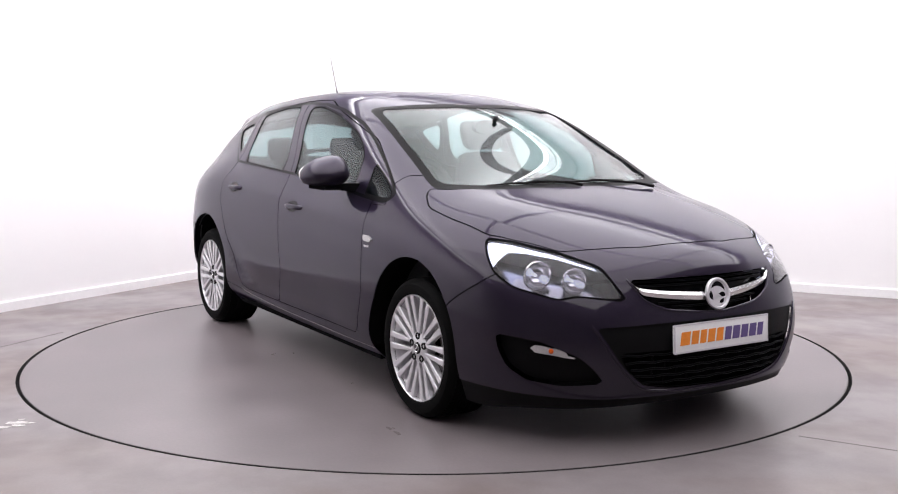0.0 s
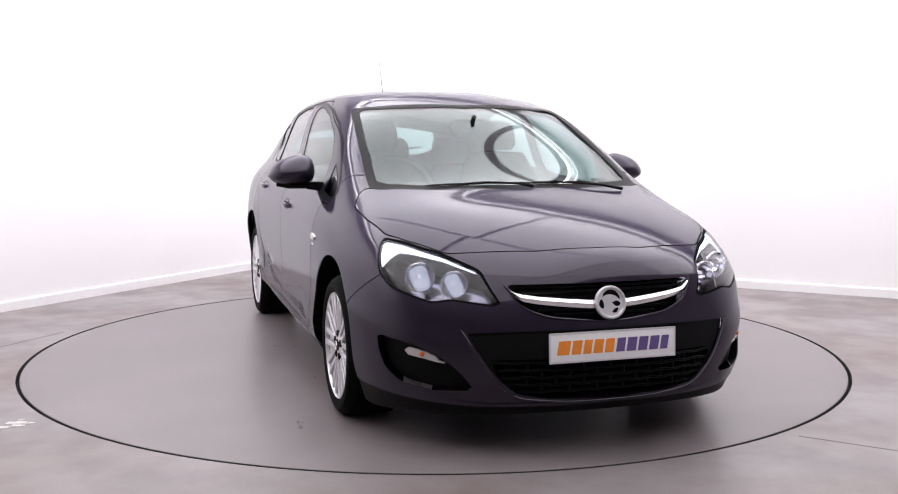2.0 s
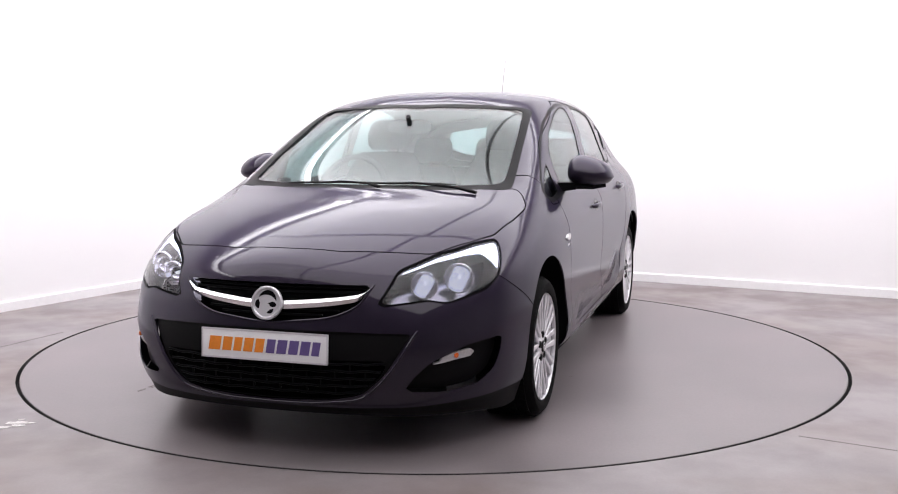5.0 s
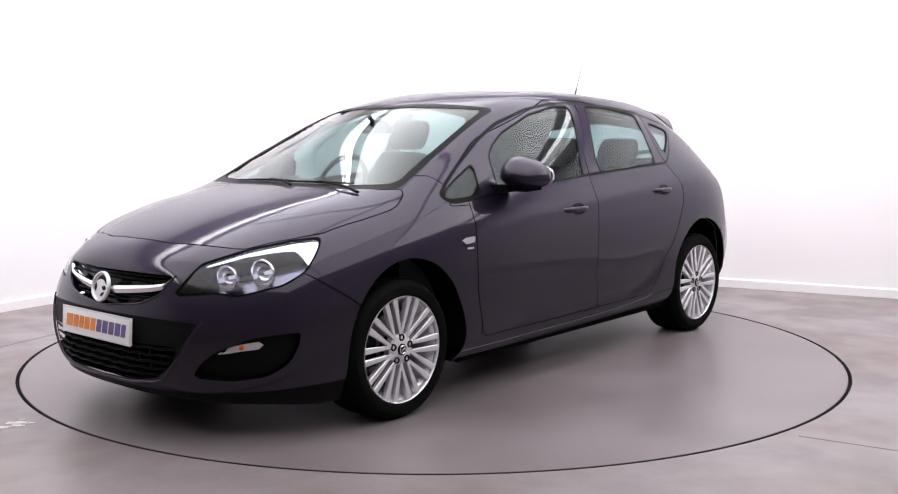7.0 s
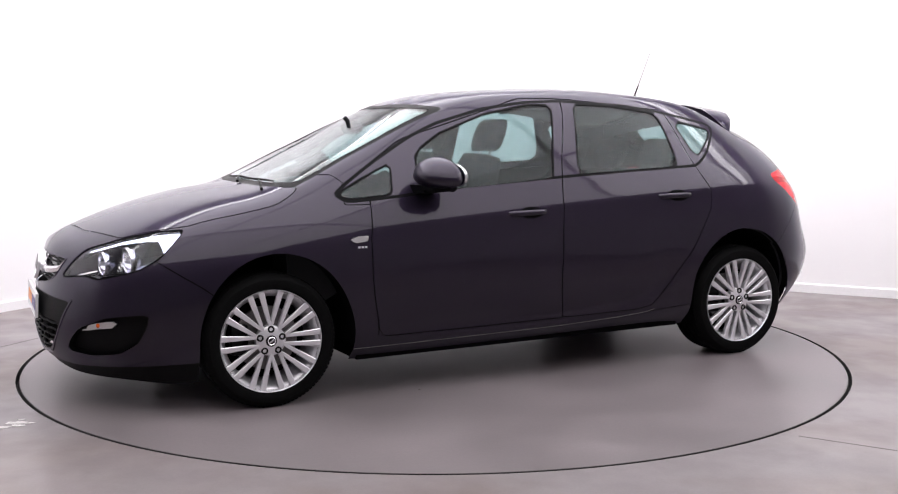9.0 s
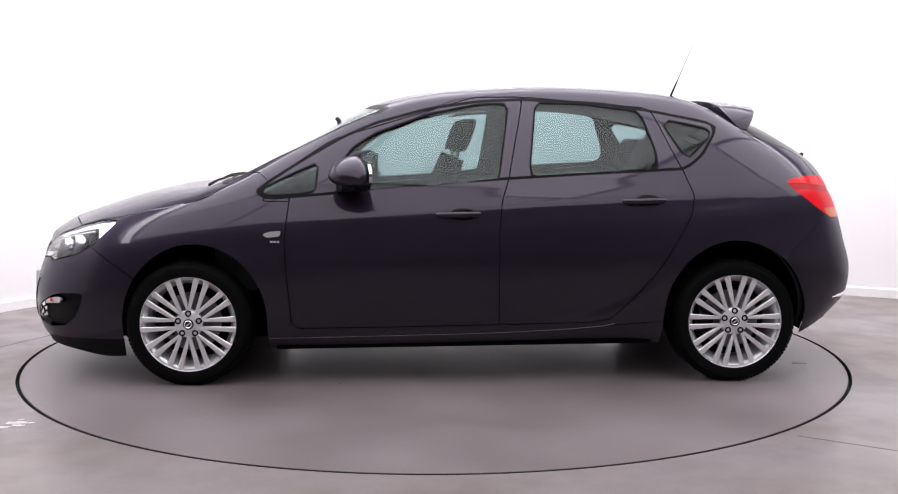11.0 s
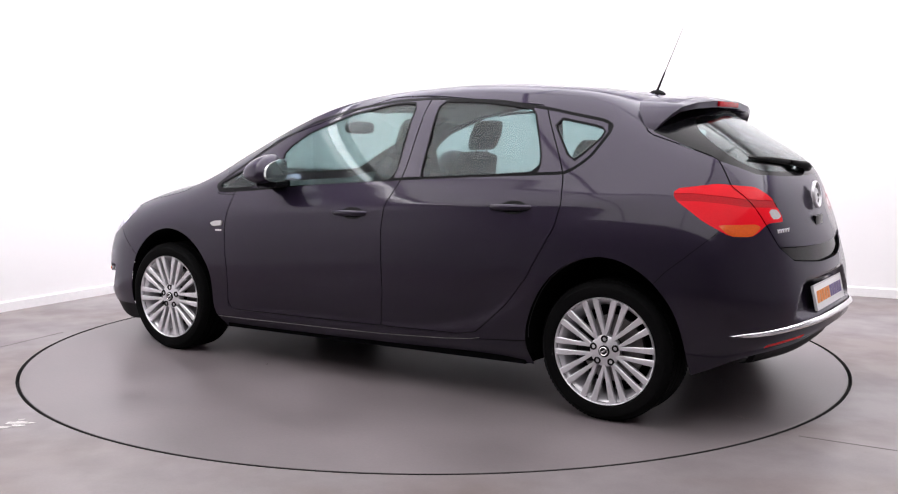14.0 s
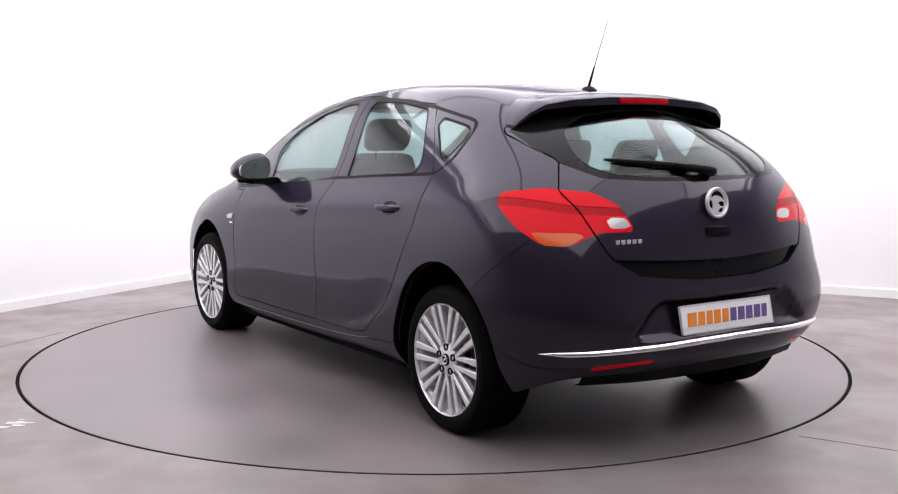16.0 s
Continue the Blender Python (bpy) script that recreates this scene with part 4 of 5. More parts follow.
def wheel(x, flip):
    """A ten-pair spoke alloy wheel with its tyre; the outer face looks along +y."""
    bm = bmesh.new()
    lathe(bm, [(0.224, -0.006), (0.228, 0.010), (0.231, 0.013), (0.2335, 0.009), (0.2325, 0.0), (0.226, -0.012)], 72, None, True)
    rim = part("wheel", bm, ALLOY, car, "silver twenty-spoke alloy wheel")
    rim.matrix_basis = pose(x, -0.860 if flip else 0.860, 0.304, 0, 0, 180 if flip else 0)
    hang(rim)
    bm = bmesh.new()
    lathe(bm, [(0.226, -0.006), (0.214, -0.03), (0.200, -0.06), (0.200, -0.15), (0.222, -0.165), (0.206, -0.17), (0.194, -0.15), (0.194, -0.06), (0.206, -0.03), (0.220, -0.008)], 60, None, True)
    part("rim_barrel", bm, ALLOY, rim, "silver inner barrel of the wheel")
    bm = bmesh.new()
    prof = [(0.224, -0.005), (0.240, 0.014), (0.262, 0.020), (0.284, 0.017), (0.301, 0.004), (0.309, -0.014)]
    y = -0.022
    for k in range(4):
        prof += [(0.3135, y), (0.3145, y - 0.036), (0.3065, y - 0.038), (0.3065, y - 0.044)]
        y -= 0.046
    prof += [(0.309, -0.204), (0.300, -0.218), (0.262, -0.232), (0.226, -0.21)]
    lathe(bm, [(0.224 + (r - 0.224) * 0.905, q) for r, q in prof], 96, None, True)
    part("tyre", bm, RUBBER, rim, "black road tyre", angle=30)
    bm = bmesh.new()
    for k in range(96):
        a = 2 * math.pi * k / 96
        for yy, sk in ((-0.030, 0.3), (-0.190, -0.3)):
            block(bm, (0.3000, yy - 0.016, -0.0065), (0.3066, yy + 0.016, 0.0065), 0, Matrix.Rotation(a, 4, "Y") @ Matrix.Rotation(sk * 0.4, 4, "X"))
    tagged(part("tread", bm, RUBBER, rim, smooth=False), kind="stuff")
    bm = bmesh.new()
    lathe(bm, [(0, 0.003), (0.058, 0.001), (0.068, -0.006), (0.070, -0.03), (0.05, -0.06), (0, -0.06)], 40)
    part("hub", bm, ALLOY, rim)
    sp = bmesh.new()
    rows = []
    for r, half, top, deep in ((0.050, 0.0060, 0.001, 0.035), (0.09, 0.0085, 0.002, 0.032), (0.14, 0.0108, 0.005, 0.030), (0.19, 0.0132, 0.008, 0.028), (0.228, 0.0152, 0.009, 0.022)):
        rows.append([(r, top - 0.003, -half), (r, top, -half * 0.7), (r, top, half * 0.7), (r, top - 0.003, half), (r, top - deep, half * 0.6), (r, top - deep, -half * 0.6)])
    loft(sp, rows)
    first = None
    for k in range(10):
        for off in (-1, 1):
            m = Matrix.Rotation(2 * math.pi * k / 10, 4, "Y") @ Matrix.Translation((0, 0, 0.0155 * off)) @ Matrix.Rotation(-0.048 * off, 4, "Y")
            if first is None:
                first = part("spoke", sp, ALLOY, rim, angle=30)
                ob = first
            else:
                ob = new("spoke", first.data)
                ob.parent = rim
            ob.matrix_basis = m
    bolt = None
    for k in range(5):
        a = 2 * math.pi * k / 5 + math.pi / 2
        if bolt is None:
            bm = bmesh.new()
            lathe(bm, [(0, 0.001), (0.008, 0.001), (0.0095, 0.005), (0.0145, 0.006), (0.016, 0.003), (0.016, -0.01), (0, -0.01)], 12)
            bolt = part("wheel_bolt", bm, DARKALLOY, rim, "dark wheel bolt in its bore")
            ob = bolt
        else:
            ob = new("wheel_bolt", bolt.data)
            ob.parent = rim
            tagged(ob, "dark wheel bolt in its bore")
        ob.matrix_basis = pose(0.053 * math.cos(a), 0.0, 0.053 * math.sin(a))
    bm = bmesh.new()
    lathe(bm, [(0, 0.009), (0.020, 0.009), (0.025, 0.006), (0.026, 0.0), (0, 0.0)], 28)
    part("centre_cap", bm, DARKALLOY, rim, "dark centre cap with a plain silver ring")
    bm = bmesh.new()
    lathe(bm, [(0.014, 0.0095), (0.017, 0.0115), (0.020, 0.0095)], 24, None, True)
    block(bm, (-0.012, 0.009, -0.004), (0.012, 0.011, 0.004), 0.001, Matrix.Rotation(0.6, 4, "Y"))
    part("cap_emblem", bm, CHROME, rim)
    bm = bmesh.new()
    lathe(bm, [(0.05, -0.085), (0.145, -0.085), (0.145, -0.105), (0.05, -0.105)], 48, None, True)
    part("brake_disc", bm, STEEL, rim, "grey steel brake disc")
    bm = bmesh.new()
    block(bm, (0.085, -0.12, -0.07), (0.165, -0.062, 0.07), 0.015)
    part("brake_caliper", bm, DARKALLOY, rim)
    bm = bmesh.new()
    lathe(bm, [(0, -0.15), (0.198, -0.15), (0.198, -0.16), (0, -0.16)], 40)
    part("wheel_backing", bm, SEAM, rim, "dark inside of the wheel")
    return rim


for wx in (0.0, -2.685):
    for flip in (False, True):
        wheel(wx, flip)


def arch_liner(cx, cz, a, b, flip):
    """The dark shell inside a wheel arch, up to the wing's edge."""
    bm = bmesh.new()
    sgn = -1 if flip else 1
    rows = []
    for k in range(-2, 27):
        t = math.pi * min(max(k, 0), 24) / 24
        c, s = math.cos(t), math.sin(t)
        low = 0.0 if 0 <= k <= 24 else (0.03 if k in (-1, 25) else 0.06)
        x, z = cx + c * (a + 0.003), cz + s * (b + 0.003) - low
        edge = abs(beside(cx + c * (a + 0.014), cz + s * (b + 0.014) - low, flip).y) - 0.007
        rows.append([(x, sgn * edge, z), (x, sgn * 0.50, z)])
    loft(bm, rows, False)
    bm.faces.new([bm.verts.new(r[1]) for r in rows])
    return hang(part("arch_liner", bm, SEAM, car, "black wheel arch liner"))


for av in ARCHES:
    for flip in (False, True):
        arch_liner(*av, flip)


def build_floor_pan():
    bm = bmesh.new()
    rows = []
    for x, w, z0, z1 in ((0.80, 0.45, 0.19, 0.24), (0.62, 0.62, 0.19, 0.24), (0.36, 0.5, 0.18, 0.3), (-0.40, 0.5, 0.17, 0.3), (-0.42, 0.82, 0.17, 0.3), (-2.28, 0.82, 0.19, 0.3), (-2.30, 0.5, 0.19, 0.34), (-3.00, 0.5, 0.27, 0.4), (-3.20, 0.42, 0.32, 0.4)):
        rows.append([(x, -w, z0), (x, w, z0), (x, w, z1), (x, -w, z1)])
    loft(bm, rows)
    hang(part("floor_pan", bm, SEAM, car, "black underside of the car", smooth=False))


build_floor_pan()


# ---- car: fittings ----
def fitting(name, bm, mat, label="", parent=None, smooth=True, angle=40):
    """A part on the car in axle measure."""
    ob = part(name, bm, mat, parent or car, label, smooth, angle)
    return hang(ob) if parent is None else ob


def number_plate(at, turn):
    """A white plate; its print stands as slanted plain bars in orange and purple."""
    bm = bmesh.new()
    block(bm, (-0.006, -0.26, -0.0555), (0.006, 0.26, 0.0555), 0.003)
    bmesh.ops.transform(bm, matrix=Matrix.Translation(at) @ turn, verts=bm.verts)
    plate = fitting("number_plate", bm, PLATE, "white plate with orange and purple print")
    bm = bmesh.new()
    for lo, hi in (((0.004, -0.262, 0.050), (0.0075, 0.262, 0.057)), ((0.004, -0.262, -0.057), (0.0075, 0.262, -0.050)), ((0.004, -0.262, -0.05), (0.0075, -0.256, 0.05)), ((0.004, 0.256, -0.05), (0.0075, 0.262, 0.05))):
        block(bm, lo, hi, 0.001)
    bmesh.ops.transform(bm, matrix=Matrix.Translation(at) @ turn, verts=bm.verts)
    part("plate_edge", bm, ALLOY, plate, "thin silver plate edge")
    widths = (0.056, 0.045, 0.040, 0.045, 0.043, 0.042, 0.046, 0.045, 0.045, 0.038)
    y = -0.232
    for k, w in enumerate(widths):
        bm = bmesh.new()
        block(bm, (0.0065, y, -0.026), (0.0078, y + w - 0.007, 0.026), 0.0005)
        for v in bm.verts:
            v.co.y += (v.co.z + 0.026) * 0.16
        bmesh.ops.transform(bm, matrix=Matrix.Translation(at) @ turn, verts=bm.verts)
        part("print_bar", bm, ORANGE if k < 5 else PURPLE, plate, "orange printed bar" if k < 5 else "purple printed bar", smooth=False)
        y += w + (0.002 if k != 4 else 0.004)


number_plate((0.930, 0, 0.437), Matrix.Rotation(radians(-3), 4, "Y"))
number_plate((-3.402, 0, 0.514), Matrix.Rotation(radians(180), 4, "Z") @ Matrix.Rotation(radians(-13), 4, "Y"))


def rear_valance():
    """The black lower lip under the rear bumper."""
    bm = bmesh.new()
    rows = []
    for k in range(41):
        y = -0.60 + 1.20 * k / 40
        x = -3.372 + 0.16 * (abs(y) / 0.68) ** 2.6
        z = 0.334 - 0.03 * (abs(y) / 0.68) ** 3
        rows.append([(x - 0.001, y, z), (x + 0.022, y, z - 0.040), (x + 0.050, y, 0.268), (x + 0.075, y, 0.268), (x + 0.045, y, z - 0.035), (x + 0.025, y, z)])
    loft(bm, rows)
    fitting("rear_valance", bm, BLACK, "black lower lip of the rear bumper")


rear_valance()


def emblem(at, turn, r):
    """A chrome ring with a plain curved shape on a dark disc."""
    bm = bmesh.new()
    lathe(bm, [(r, -0.006), (r, 0.004), (r * 0.95, 0.008), (r * 0.86, 0.008), (r * 0.80, 0.003), (r * 0.80, -0.006)], 48, None, True)
    bmesh.ops.transform(bm, matrix=Matrix.Translation(at) @ turn, verts=bm.verts)
    ring = fitting("emblem", bm, ALLOY, "round chrome badge with a plain curved shape")
    bm = bmesh.new()
    lathe(bm, [(0, 0.001), (r * 0.82, 0.001), (r * 0.82, -0.005), (0, -0.005)], 40)
    bmesh.ops.transform(bm, matrix=Matrix.Translation(at) @ turn, verts=bm.verts)
    part("badge_disc", bm, ALLOY, ring, "bright badge ground")
    bm = bmesh.new()
    for a0, a1, mid, wide in ((35, 165, 0.62, 0.13), (165, 215, 0.34, 0.26), (-35, 20, 0.60, 0.14), (215, 265, 0.56, 0.10)):
        rows = []
        for k in range(9):
            t = k / 8
            a = radians(a0 + (a1 - a0) * t)
            w = r * wide * (0.15 + math.sin(math.pi * t))
            d = Vector((math.cos(a), 0, math.sin(a)))
            rows.append([d * (mid * r - w) + Vector((0, 0.0012, 0)), d * mid * r + Vector((0, 0.0028, 0)), d * (mid * r + min(w, (0.79 - mid) * r)) + Vector((0, 0.0012, 0))])
        loft(bm, rows, False)
    bmesh.ops.transform(bm, matrix=Matrix.Translation(at) @ turn, verts=bm.verts)
    part("badge_shape", bm, GLOSSBLACK, ring, "dark curved badge shapes")


emblem((0.903, 0, 0.594), Matrix.Rotation(radians(-90), 4, "Z") @ Matrix.Rotation(radians(12), 4, "X"), 0.064)
emblem((-3.334, 0, 0.955), Matrix.Rotation(radians(90), 4, "Z") @ Matrix.Rotation(radians(8), 4, "X"), 0.062)


def build_grilles():
    # the chrome wing bar of the upper grille
    bm = bmesh.new()
    rows = []
    for k in range(41):
        y = -0.380 + 0.76 * k / 40
        a = abs(y)
        z = float(np.interp(a, (0, 0.08, 0.18, 0.27, 0.34, 0.362, 0.382), (0.588, 0.589, 0.597, 0.606, 0.617, 0.632, 0.650)))
        h = float(np.interp(a, (0, 0.2, 0.33, 0.365, 0.382), (0.0155, 0.015, 0.013, 0.009, 0.004)))
        p = ahead(y, z)
        rows.append([(p.x - 0.030, y, z + h * 0.6), (p.x - 0.004, y, z + h), (p.x + 0.004, y, z + h * 0.2), (p.x - 0.002, y, z - h), (p.x - 0.030, y, z - h * 0.6)])
    loft(bm, rows)
    fitting("grille_bar", bm, CHROME, "chrome wing-shaped grille bar", angle=50)
    for name, pts, rad in (("grille_lip", [(.392, .664), (.345, .592), (.275, .556), (.134, .534), (0, .524)], 0.0045), ("intake_lip", [(.563, .500), (.482, .360), (.448, .317), (.375, .253), (.253, .231), (0, .220)], 0.0055)):
        bm = bmesh.new()
        half = spline([(0, a, b) for a, b in [(2 * pts[0][0] - pts[1][0], 2 * pts[0][1] - pts[1][1])] + pts + [(-pts[-2][0], pts[-2][1])]], 5)
        left = [tuple(ahead(q[1], q[2], -0.001)) for q in half]
        right = [(q[0], -q[1], q[2]) for q in left[-2::-1]]
        tube(bm, left + right, rad, 8)
        fitting(name, bm, PAINT, "rounded painted lip under the grille")
    for z, w in ((0.652, 0.365), (0.636, 0.345), (0.568, 0.27), (0.552, 0.21)):
        bm = bmesh.new()
        pts = [tuple(ahead(w * (k / 10 - 1), z, -0.022)) for k in range(21)]
        tube(bm, pts, 0.0045, 6)
        fitting("grille_slat", bm, SATIN, "black grille slat")
    # the honeycomb-like bars of the lower grille
    levels = (0.380, 0.352, 0.324, 0.296, 0.268)
    for n, z in enumerate(levels):
        w = float(np.interp(z, (0.232, 0.262, 0.325, 0.392), (0.26, 0.36, 0.435, 0.468)))
        bm = bmesh.new()
        pts = []
        m = int(w / 0.02)
        for k in range(-m, m + 1):
            y = k * 0.02
            wave = 0.0022 * math.cos(math.pi * (y / 0.055 + n))
            pts.append(tuple(ahead(y, z, -0.012) + Vector((0, 0, wave))))
        tube(bm, pts, 0.0048, 6)
        fitting("grille_slat", bm, SATIN, "black wavy lower grille bar")
        if n < len(levels) - 1:
            w2 = w - 0.05
            m2 = int(w2 / 0.11)
            for k in range(-m2, m2 + 1):
                y = k * 0.11 + (0.055 if n % 2 else 0)
                if abs(y) > w2:
                    continue
                bm = bmesh.new()
                tube(bm, [tuple(ahead(y, z - 0.003, -0.015)), tuple(ahead(y, z - 0.025, -0.015))], 0.004, 5)
                fitting("grille_tie", bm, SATIN)


build_grilles()


def build_mirror(flip):
    s = -1 if flip else 1
    bm = bmesh.new()
    rows = []
    for k in range(13):
        t = -1 + 2 * k / 12
        full = max(0.0, 1 - abs(t) ** 2.6) ** 0.5
        lean = 0.035 * (t + 1)
        rows.append([((-0.805 - lean * 0.5 + a * (0.13 * full + 0.004)), s * (0.922 + 0.116 * t), 1.024 - 0.010 * t + (b if b > 0 else 0.62 * b) * (0.088 * full + 0.003) * (1.0 - 0.22 * t)) for a, b in ((math.cos(q) if math.cos(q) > 0 else 0.45 * math.cos(q), math.sin(q)) for q in (2 * math.pi * j / 24 for j in range(24)))])
    loft(bm, rows)
    shell = fitting("door_mirror", bm, PAINT, "dark grey door mirror housing")
    bm = bmesh.new()
    loft(bm, [[(x - 0.02, s * y, z - 0.006 + dz) for x, y, dz in ((-0.725 + d, 0.83, 0), (-0.79, 0.815, 0), (-0.86 - d, 0.83, 0), (-0.87 - d, 0.93, 0), (-0.80, 1.0, 0.01), (-0.735 + d, 0.94, 0))] for z, d in ((0.958, -0.02), (0.970, 0.0), (0.988, 0.0))])
    part("mirror_base", bm, SATIN, shell, "black mirror underside")
    bm = bmesh.new()
    loft(bm, [[(-0.70, s * 0.745, 0.935), (-0.82, s * 0.745, 0.935), (-0.82, s * 0.745, 0.985), (-0.70, s * 0.745, 0.985)], [(-0.75, s * 0.86, 0.950), (-0.84, s * 0.86, 0.950), (-0.84, s * 0.86, 0.985), (-0.75, s * 0.86, 0.985)]])
    part("mirror_arm", bm, SATIN, shell)
    bm = bmesh.new()
    ring = rounded(0.095, 0.055, 2.8, 28)
    loft(bm, [[(-0.884 - dx - 0.012 * (a / 0.084), s * (0.922 + a), 1.034 - 0.008 * a / 0.084 + b * (1 - 0.2 * a / 0.084)) for a, b in ring] for dx in (-0.01, 0.003)])
    part("mirror_glass", bm, MIRROR, shell, "silvered mirror glass", smooth=False)


def build_side(flip):
    s = -1 if flip else 1
    build_mirror(flip)
    for x, z in ((-1.312, 0.838), (-2.218, 0.902)):
        bm = bmesh.new()
        rows = []
        for k in range(13):
            t = -1 + 2 * k / 12
            p = beside(x + 0.108 * t, z - 0.002 * t, flip)
            out = 0.026 * (1 - abs(t) ** 4) + 0.002
            h = 0.0145 * (1 - 0.25 * abs(t) ** 3)
            rows.append([(p.x, p.y + s * (out - 0.012 + 0.012 * math.cos(q)), p.z + h * math.sin(q)) for q in (2 * math.pi * j / 12 for j in range(12))])
        loft(bm, rows)
        hd = fitting("door_handle", bm, PAINT, "body-coloured pull handle")
        # the hollow's shade, laid on the skin as a black patch
        bm = bmesh.new()
        c = beside(x - 0.02, z, flip)
        loft(bm, [[tuple(beside(c.x + a * f, c.z + b * f, flip, lift)) for a, b in rounded(0.062, 0.030, 2.2, 20)] for f, lift in ((1.0, -0.002), (0.98, 0.0025), (0.80, 0.0015))])
        part("handle_shade", bm, GLOSSBLACK, hd, "black patch standing for the shade in the hollow behind the handle")
    bm = bmesh.new()
    pts = [(-.368, .745), (-.405, .759), (-.458, .762), (-.452, .736), (-.392, .729)]
    loft(bm, [[tuple(beside(x, z, flip, lift)) for x, z in smooth_outline(pts, 0.01)] for lift in (-0.002, 0.007, 0.0085)])
    rp = fitting("side_repeater", bm, CLEARLENS, "small clear repeater lamp in a chrome edge")
    bm = bmesh.new()
    for k in range(3):
        p = beside(-0.412 - 0.016 * k, 0.709, flip)
        block(bm, (p.x - 0.006, p.y - 0.001, p.z - 0.0045), (p.x + 0.006, p.y + 0.001, p.z + 0.0045))
    part("wing_badge", bm, ALLOY, rp, "small silver badge bars", smooth=False)
    # the highlight on the sill's lip, set in as a thin steel-grey bar
    bm = bmesh.new()
    tube(bm, [tuple(beside(x, z, flip, 0.0005)) for x, z in ((-.39, .2335), (-.7, .2395), (-.96, .2445), (-1.25, .250), (-1.51, .2565), (-1.7, .266), (-1.875, .2755), (-2.03, .290), (-2.08, .302))], 0.0018, 6)
    fitting("sill_highlight", bm, STEEL, "thin grey line standing for the highlight on the sill's lip")


for flip in (False, True):
    build_side(flip)


def build_roof_fittings():
    bm = bmesh.new()
    span = (0, 0.3, 0.6, 0.8, 0.92, 1.0)
    ys = (0, .19, .38, .50, .57, .618)
    back = ((-2.915, 1.388), (-2.91, 1.385), (-2.895, 1.371), (-2.87, 1.35), (-2.84, 1.312), (-2.79, 1.248))
    lead = ((-2.66, 1.4125), (-2.66, 1.408), (-2.665, 1.395), (-2.675, 1.372), (-2.70, 1.330), (-2.745, 1.268))
    rows = []
    for k in range(-20, 21):
        w = abs(k) / 20
        y = float(np.interp(w, span, ys)) * (1 if k >= 0 else -1)
        bx, bz = (float(np.interp(w, span, [q[i] for q in back])) for i in (0, 1))
        lx, lz = (float(np.interp(w, span, [q[i] for q in lead])) for i in (0, 1))
        lz = max(lz, top(lx, y).z + 0.004)
        th = 0.036 * (1 - 0.55 * w ** 3)
        rows.append([(lx, y, lz), (lx * 0.5 + bx * 0.5, y, lz * 0.5 + bz * 0.5 + 0.012 * (1 - w)), (bx + 0.012, y, bz + 0.002), (bx, y, bz - 0.006), (bx + 0.004, y, bz - th), (bx + 0.05, y, bz - th - 0.012), (lx - 0.02, y, lz - 0.06)])
    loft(bm, rows)
    sp = fitting("roof_spoiler", bm, PAINT, "body-coloured roof spoiler over the rear window", angle=50)
    bm = bmesh.new()
    block(bm, (-2.920, -0.14, 1.354), (-2.905, 0.14, 1.378), 0.004)
    part("brake_light", bm, WINERED, sp, "slim red high brake light")
    bm = bmesh.new()
    lathe(bm, [(0, 0.018), (0.012, 0.017), (0.022, 0.010), (0.030, 0.0), (0.030, -0.01), (0, -0.01)], 20, Matrix.Translation(top(-2.555, 0)) @ Matrix.Diagonal((1.5, 1, 1, 1)) @ pose(0, 0, 0, 90))
    base = fitting("aerial", bm, BLACK, "black roof aerial with a thin whip")
    bm = bmesh.new()
    p = top(-2.555, 0, 0.01)
    d = Vector((-0.127, 0, 0.305))
    tube(bm, [p, p + d * 0.1, p + d * 0.3], [0.007, 0.006, 0.004], 8)
    part("aerial_foot", bm, BLACK, base)
    bm = bmesh.new()
    tube(bm, [p + d * 0.3, p + d * 0.7, p + d], [0.0022, 0.0020, 0.0016], 6)
    part("aerial_whip", bm, DARKALLOY, base, "thin grey whip")


build_roof_fittings()


